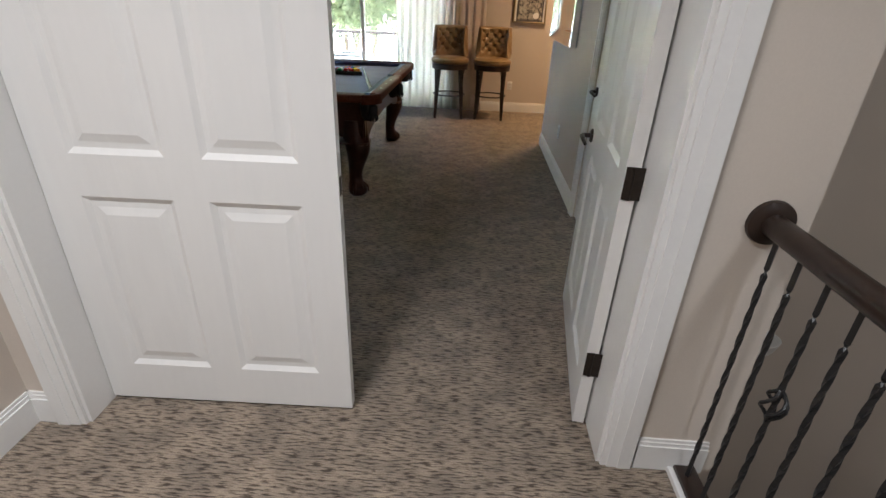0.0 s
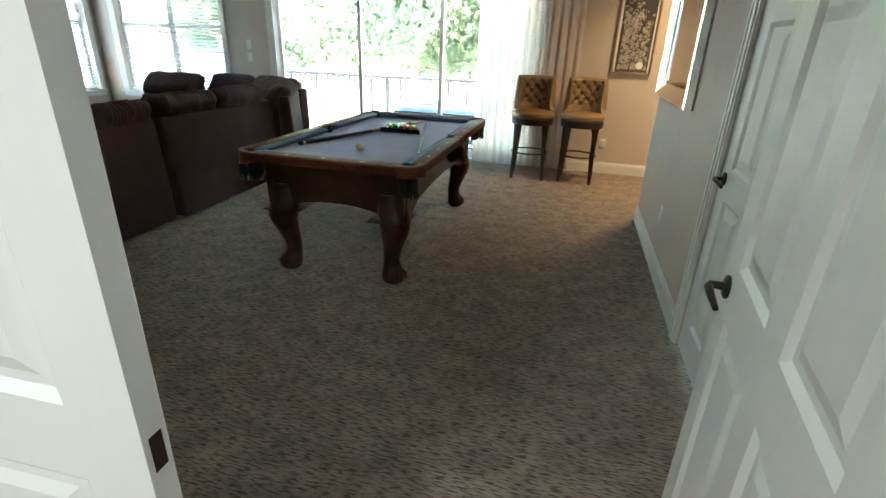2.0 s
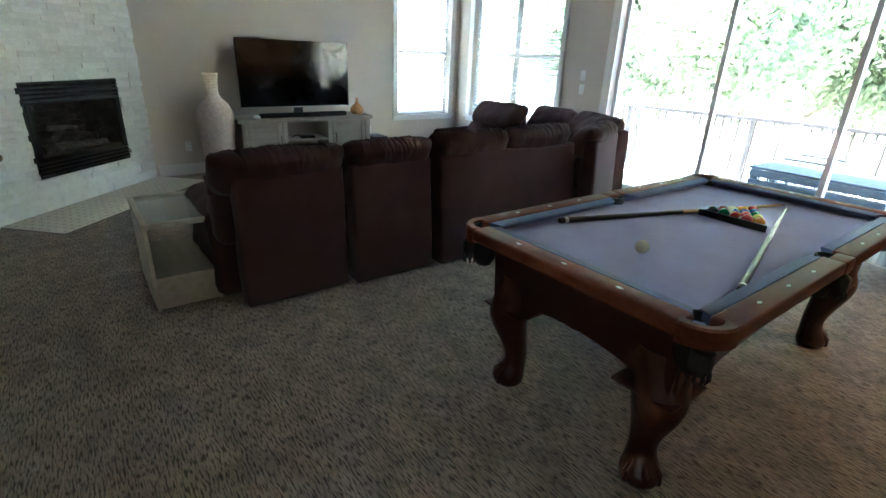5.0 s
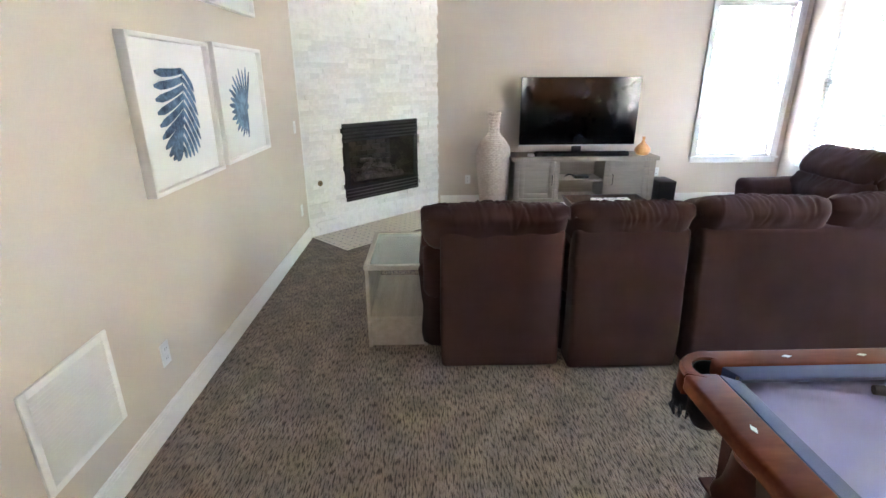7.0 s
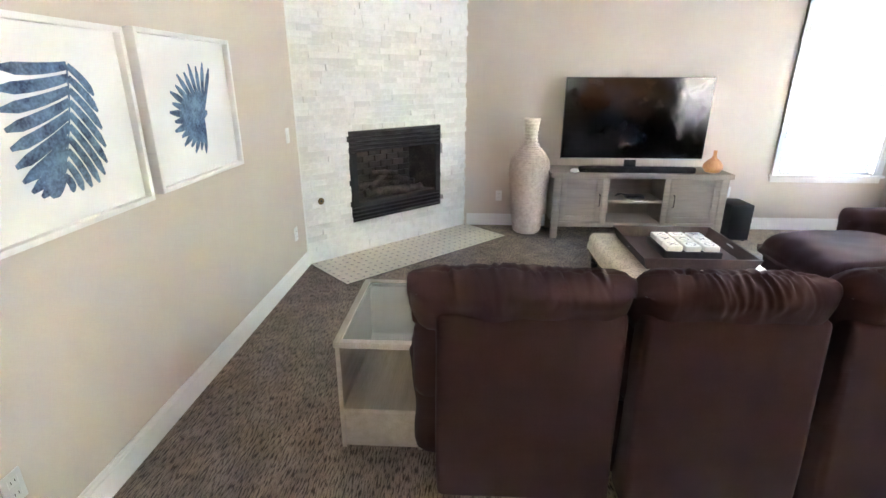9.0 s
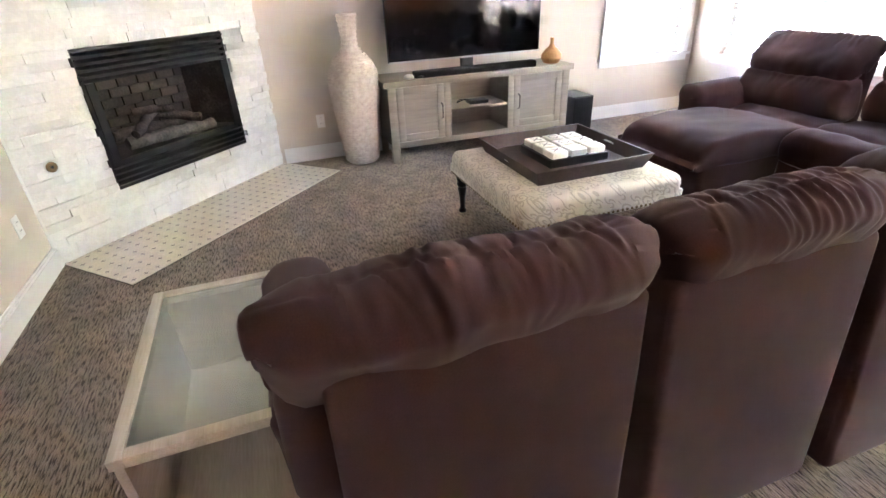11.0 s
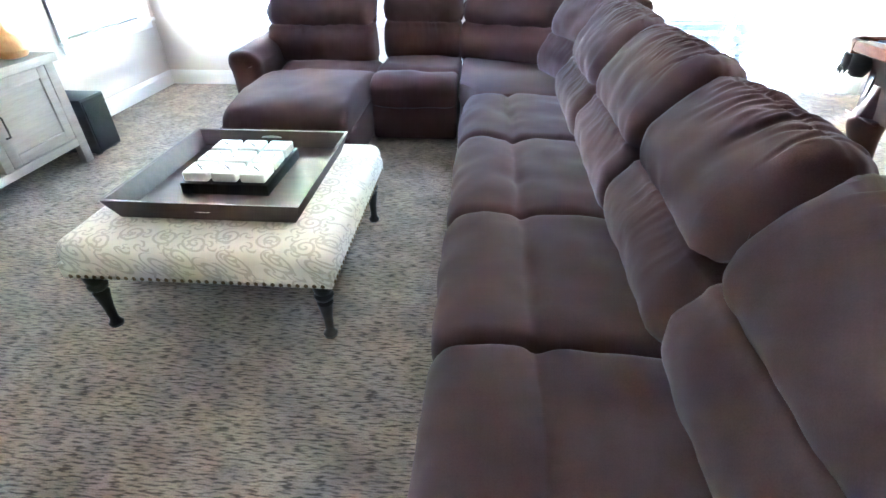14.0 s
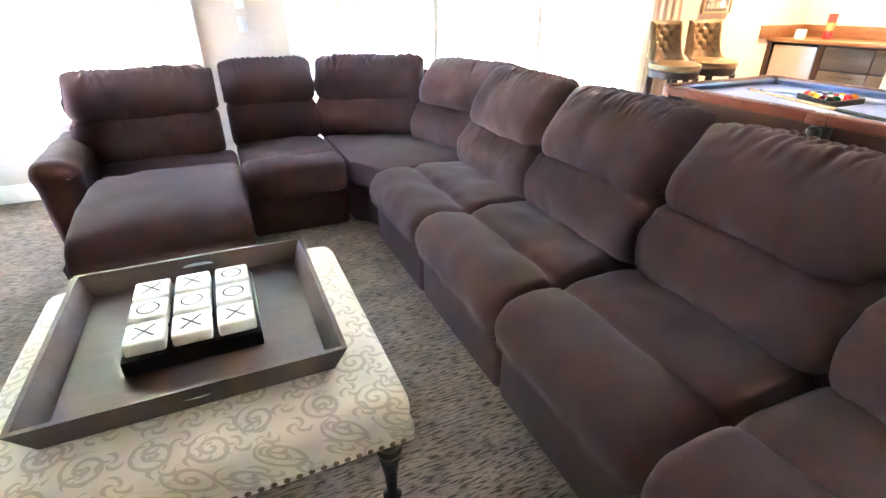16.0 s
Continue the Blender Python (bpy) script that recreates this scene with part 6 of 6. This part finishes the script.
# ---- ledger stones on the chimney breast ----
rng = random.Random(11)
STONES = {}
for length in (0.11, 0.15, 0.19, 0.23, 0.28):
    for deep in (0.019, 0.023, 0.028):
        b = bx(-length / 2 + 0.0006, 0, 0.0006, length / 2 - 0.0006, deep, 0.0494)
        for v in b.verts:
            if v.co.y > 0.01:
                v.co.y += rng.uniform(-0.004, 0.003)
        STONES[length, deep] = mesh_of("ledger_stone", b, STONE, False)
count = 0
rest_v, rest_f = [], []
for r in range(58):
    z = 0.002 + 0.05 * r
    u = FU0 - 0.02 + rng.uniform(0, 0.1)
    prev = FU0 - 0.03
    while prev < FU1 + 0.0:
        length = rng.choice((0.11, 0.15, 0.19, 0.23, 0.28))
        a, b = prev, min(prev + length, FU1 + 0.02)
        prev = a + length
        if z + 0.05 > BZ0 and z < BZ1 and b > BU0 and a < BU1:
            if a < BU0 - 0.05:
                b = BU0
            elif b > BU1 + 0.05:
                a = BU1
            else:
                continue
        if b - a < 0.03:
            continue
        if count < 300 and z > 0.2 and z < 2.2:
            near = min(STONES, key=lambda s: abs(s[0] - (b - a)) + rng.uniform(0, 0.001))
            me = STONES[near[0], rng.choice((0.019, 0.023, 0.028))]
            ob = new("ledger_stone", me)
            ob.parent = breast
            ob.matrix_local = Matrix.Translation((*diag((a + b) / 2, FW - 0.02), z)) @ pose(0, 0, 0, 0, 0, -45) @ Matrix.Diagonal(((b - a) / near[0], 1, 1, 1))
            count += 1
        else:
            deep = rng.choice((0.019, 0.023, 0.028))
            base = len(rest_v)
            for uu, ww, zz in ((a, 0, 0), (b, 0, 0), (b, deep, 0), (a, deep, 0), (a, 0, 0.0494), (b, 0, 0.0494), (b, deep, 0.0494), (a, deep, 0.0494)):
                rest_v.append((*diag(uu, FW - 0.02 + ww), z + zz))
            for f in ((0, 1, 2, 3), (7, 6, 5, 4), (0, 4, 5, 1), (1, 5, 6, 2), (2, 6, 7, 3), (3, 7, 4, 0)):
                rest_f.append([base + i for i in f])
me = bpy.data.meshes.new("ledger_stones")
me.from_pydata(rest_v, [], rest_f)
me.materials.append(STONE)
bmx = bmesh.new()
bmx.from_mesh(me)
bmesh.ops.recalc_face_normals(bmx, faces=bmx.faces[:])
bmx.to_mesh(me)
bmx.free()
ob = new("ledger_stones", me)
ob.parent = breast
tagged(ob, kind="stuff")
for u in (FU0 - 0.012, FU1 + 0.0):
    b = bx(u, FW - 0.02, 0, u + 0.014, FW + 0.012, CEIL)
    b.transform(DIAG)
    bmesh.ops.recalc_face_normals(b, faces=b.faces[:])
    structure("trim_stone", b, TRIM, "white metal edge trim beside the stone", "trim")

# ---- balcony ----
deck = structure("deck", bx(-11, YN + 0.15, -0.4, 4.5, 9.75, -0.14), DECK, "pale sunlit balcony deck beyond the slider", "deck")
bal = thing("balcony_railing", "black metal balcony railing with slim upright bars", "railing", -3.2, 9.65, -0.14)
part("top_rail", bx(-7.7, -0.03, 0.975, 7.6, 0.03, 1.025, 0.004), BLACK, bal)
part("bottom_rail", bx(-7.7, -0.015, 0.08, 7.6, 0.015, 0.11, 0.003), BLACK, bal)
post_m = mesh_of("post", bx(-0.025, -0.025, 0, 0.025, 0.025, 0.99), BLACK, False)
bar_m = mesh_of("bar", bx(-0.01, -0.01, 0.1, 0.01, 0.01, 0.985), BLACK, False)
for k in range(9):
    o = new("post", post_m)
    o.parent = bal
    o.location = (-7.6 + 1.9 * k, 0, 0)
for k in range(138):
    o = new("bar", bar_m)
    o.parent = bal
    o.location = (-7.55 + 0.11 * k, 0, 0)
lounge = thing("outdoor_sofa", "low dark blue-grey slatted outdoor bench", "outdoor bench", -1.8, 8.62, -0.14)
for k in range(5):
    part("slat", bx(-0.76, -0.34, 0.06 + 0.11 * k, 0.76, -0.315, 0.14 + 0.11 * k, 0.004), PATIO, lounge)
    part("slat", bx(-0.76, 0.315, 0.06 + 0.11 * k, 0.76, 0.34, 0.14 + 0.11 * k, 0.004), PATIO, lounge)
for k in range(5):
    part("top_slat", bx(-0.78, -0.34 + 0.138 * k, 0.585, 0.78, -0.212 + 0.138 * k, 0.61, 0.004), PATIO, lounge)
for x in (-0.72, 0.72):
    for y in (-0.285, 0.285):
        part("leg", bx(x - 0.03, y - 0.03, 0, x + 0.03, y + 0.03, 0.585, 0.003), PATIO, lounge)
chair = thing("sling_chair", "pale grey sling chair with dark frame on the balcony", "outdoor chair", -2.3, 9.25, -0.14, 90)
for s in (-1, 1):
    part("side_frame", tube([(s * 0.27, -0.32, 0.0), (s * 0.27, -0.3, 0.66), (s * 0.27, 0.18, 0.66), (s * 0.27, 0.3, 1.02)], 0.02, 8), PATIO, chair)
    part("rear_leg", tube([(s * 0.27, 0.18, 0.66), (s * 0.27, 0.3, 0.0)], 0.012, 8), PATIO, chair)
    part("side_panel", bx(s * 0.27 - 0.006, -0.29, 0.5, s * 0.27 + 0.006, 0.17, 0.65, 0.004), CUSH, chair)
part("sling", prism([(-0.26, -0.28), (0.26, -0.28), (0.26, 0.2), (-0.26, 0.2)], 0.44, 0.47), CUSH, chair)
b = bx(-0.26, 0, 0, 0.26, 0.012, 0.56)
b.transform(pose(0, 0.16, 0.47, -18))
part("sling_back", b, CUSH, chair)

# ---- beyond the balcony ----
structure("ground", bx(-400, 9.0, -4.2, 400, 900, -4.0), GRASS, "pale dry sunlit ground below the balcony", "ground")
bm = bx(-400, -400, -4.2, -9.5, 9.0, -4.0)
structure("ground_west", bm, GRASS, "pale dry sunlit ground west of the house", "ground")


def tree(seed, height, spread):
    """Trunk, limbs and a crown of many small leaves in clumps."""
    rng = random.Random(seed)
    t = thing("tree", "tall leafy green tree beyond the balcony railing", "tree", 0, 0, -4.0, 0, "trees behind the house")
    trunk = tube([(0, 0, -0.2), (0.1, 0.05, height * 0.25), (-0.05, 0.1, height * 0.55), (0.1, 0, height * 0.9)], [0.15, 0.12, 0.09, 0.03], 10)
    clumps = []
    for k in range(12):
        a, z = rng.uniform(0, 6.28), height * rng.uniform(0.56, 0.85)
        r = spread * rng.uniform(0.4, 0.9)
        end = (r * math.cos(a), r * math.sin(a), z + rng.uniform(0.3, 1.2))
        join(trunk, tube([(0, 0.06, z - 0.6), (end[0] * 0.5, end[1] * 0.5, z + 0.1), end], [0.08, 0.05, 0.015], 6))
        clumps.append((end, rng.uniform(0.7, 1.3)))
    part("trunk", trunk, BARK, t)
    for k in range(64):
        a, z = rng.uniform(0, 6.28), rng.uniform(0.54, 1.2)
        r = spread * math.sqrt(rng.random()) * (1.05 - 0.55 * abs(z - 0.7))
        clumps.append(((r * math.cos(a), r * math.sin(a), height * z), rng.uniform(0.6, 1.2)))
    verts, faces = [], []
    for (cx, cy, cz), size in clumps:
        for k in range(480):
            d = Vector((rng.gauss(0, 1), rng.gauss(0, 1), rng.gauss(0, 0.75)))
            d = d.normalized() * size * rng.random() ** 0.45
            p = Vector((cx, cy, cz)) + d
            u = Vector((rng.gauss(0, 1), rng.gauss(0, 1), rng.gauss(0, 1))).normalized()
            w = u.orthogonal().normalized()
            l = rng.uniform(0.05, 0.11)
            base = len(verts)
            verts += [tuple(p - u * l), tuple(p + w * l * 0.5), tuple(p + u * l), tuple(p - w * l * 0.5)]
            faces.append((base, base + 1, base + 2, base + 3))
    me = bpy.data.meshes.new("crown")
    me.from_pydata(verts, [], faces)
    me.materials.append(LEAF)
    o = new("crown", me)
    o.parent = t
    return t


kinds = [tree(1, 9.0, 3.0), tree(2, 8.2, 2.8), tree(3, 9.8, 3.3)]
rng = random.Random(8)
spots = []
for row_t, (y, n) in enumerate(((15.5, 8), (19.5, 9), (25.0, 10))):
    for k in range(n):
        spots.append((-19 + 26 * (k + rng.uniform(0.1, 0.9)) / n - 2.5 * row_t, y + rng.uniform(-1.2, 1.2), rng.uniform(0, 360)))
for i, (x, y, a) in enumerate(spots):
    if i < 3:
        kinds[i].matrix_world = pose(x, y, -4.0, 0, 0, a)
    else:
        copy_thing(kinds[i % 3], pose(x, y, -4.0, 0, 0, a))
house = thing("neighbour_house", "white sided neighbouring house with pale grey gable roof", "house", -14.5, 15.0, -4.0, 20)
part("wall", bx(-4, -3, 0, 4, 3, 4.2), SIDING, house)
bm = bmesh.new()
a = [bm.verts.new(p) for p in ((-4.4, -3.5, 4.0), (4.4, -3.5, 4.0), (4.4, 3.5, 4.0), (-4.4, 3.5, 4.0), (-4.4, 0, 6.4), (4.4, 0, 6.4))]
for f in ((0, 1, 5, 4), (2, 3, 4, 5), (1, 2, 5), (3, 0, 4), (0, 3, 2, 1)):
    bm.faces.new([a[i] for i in f])
bmesh.ops.recalc_face_normals(bm, faces=bm.faces[:])
part("roof", bm, ROOFM, house, smooth=False)
for x in (-2, 1.5):
    w = part("window", bx(x - 0.5, -3.04, 2.0, x + 0.5, -3.0, 3.3), SCREEN, house)
    part("frame", bx(x - 0.57, -3.06, 1.9, x + 0.57, -3.02, 1.98), TRIM, w)
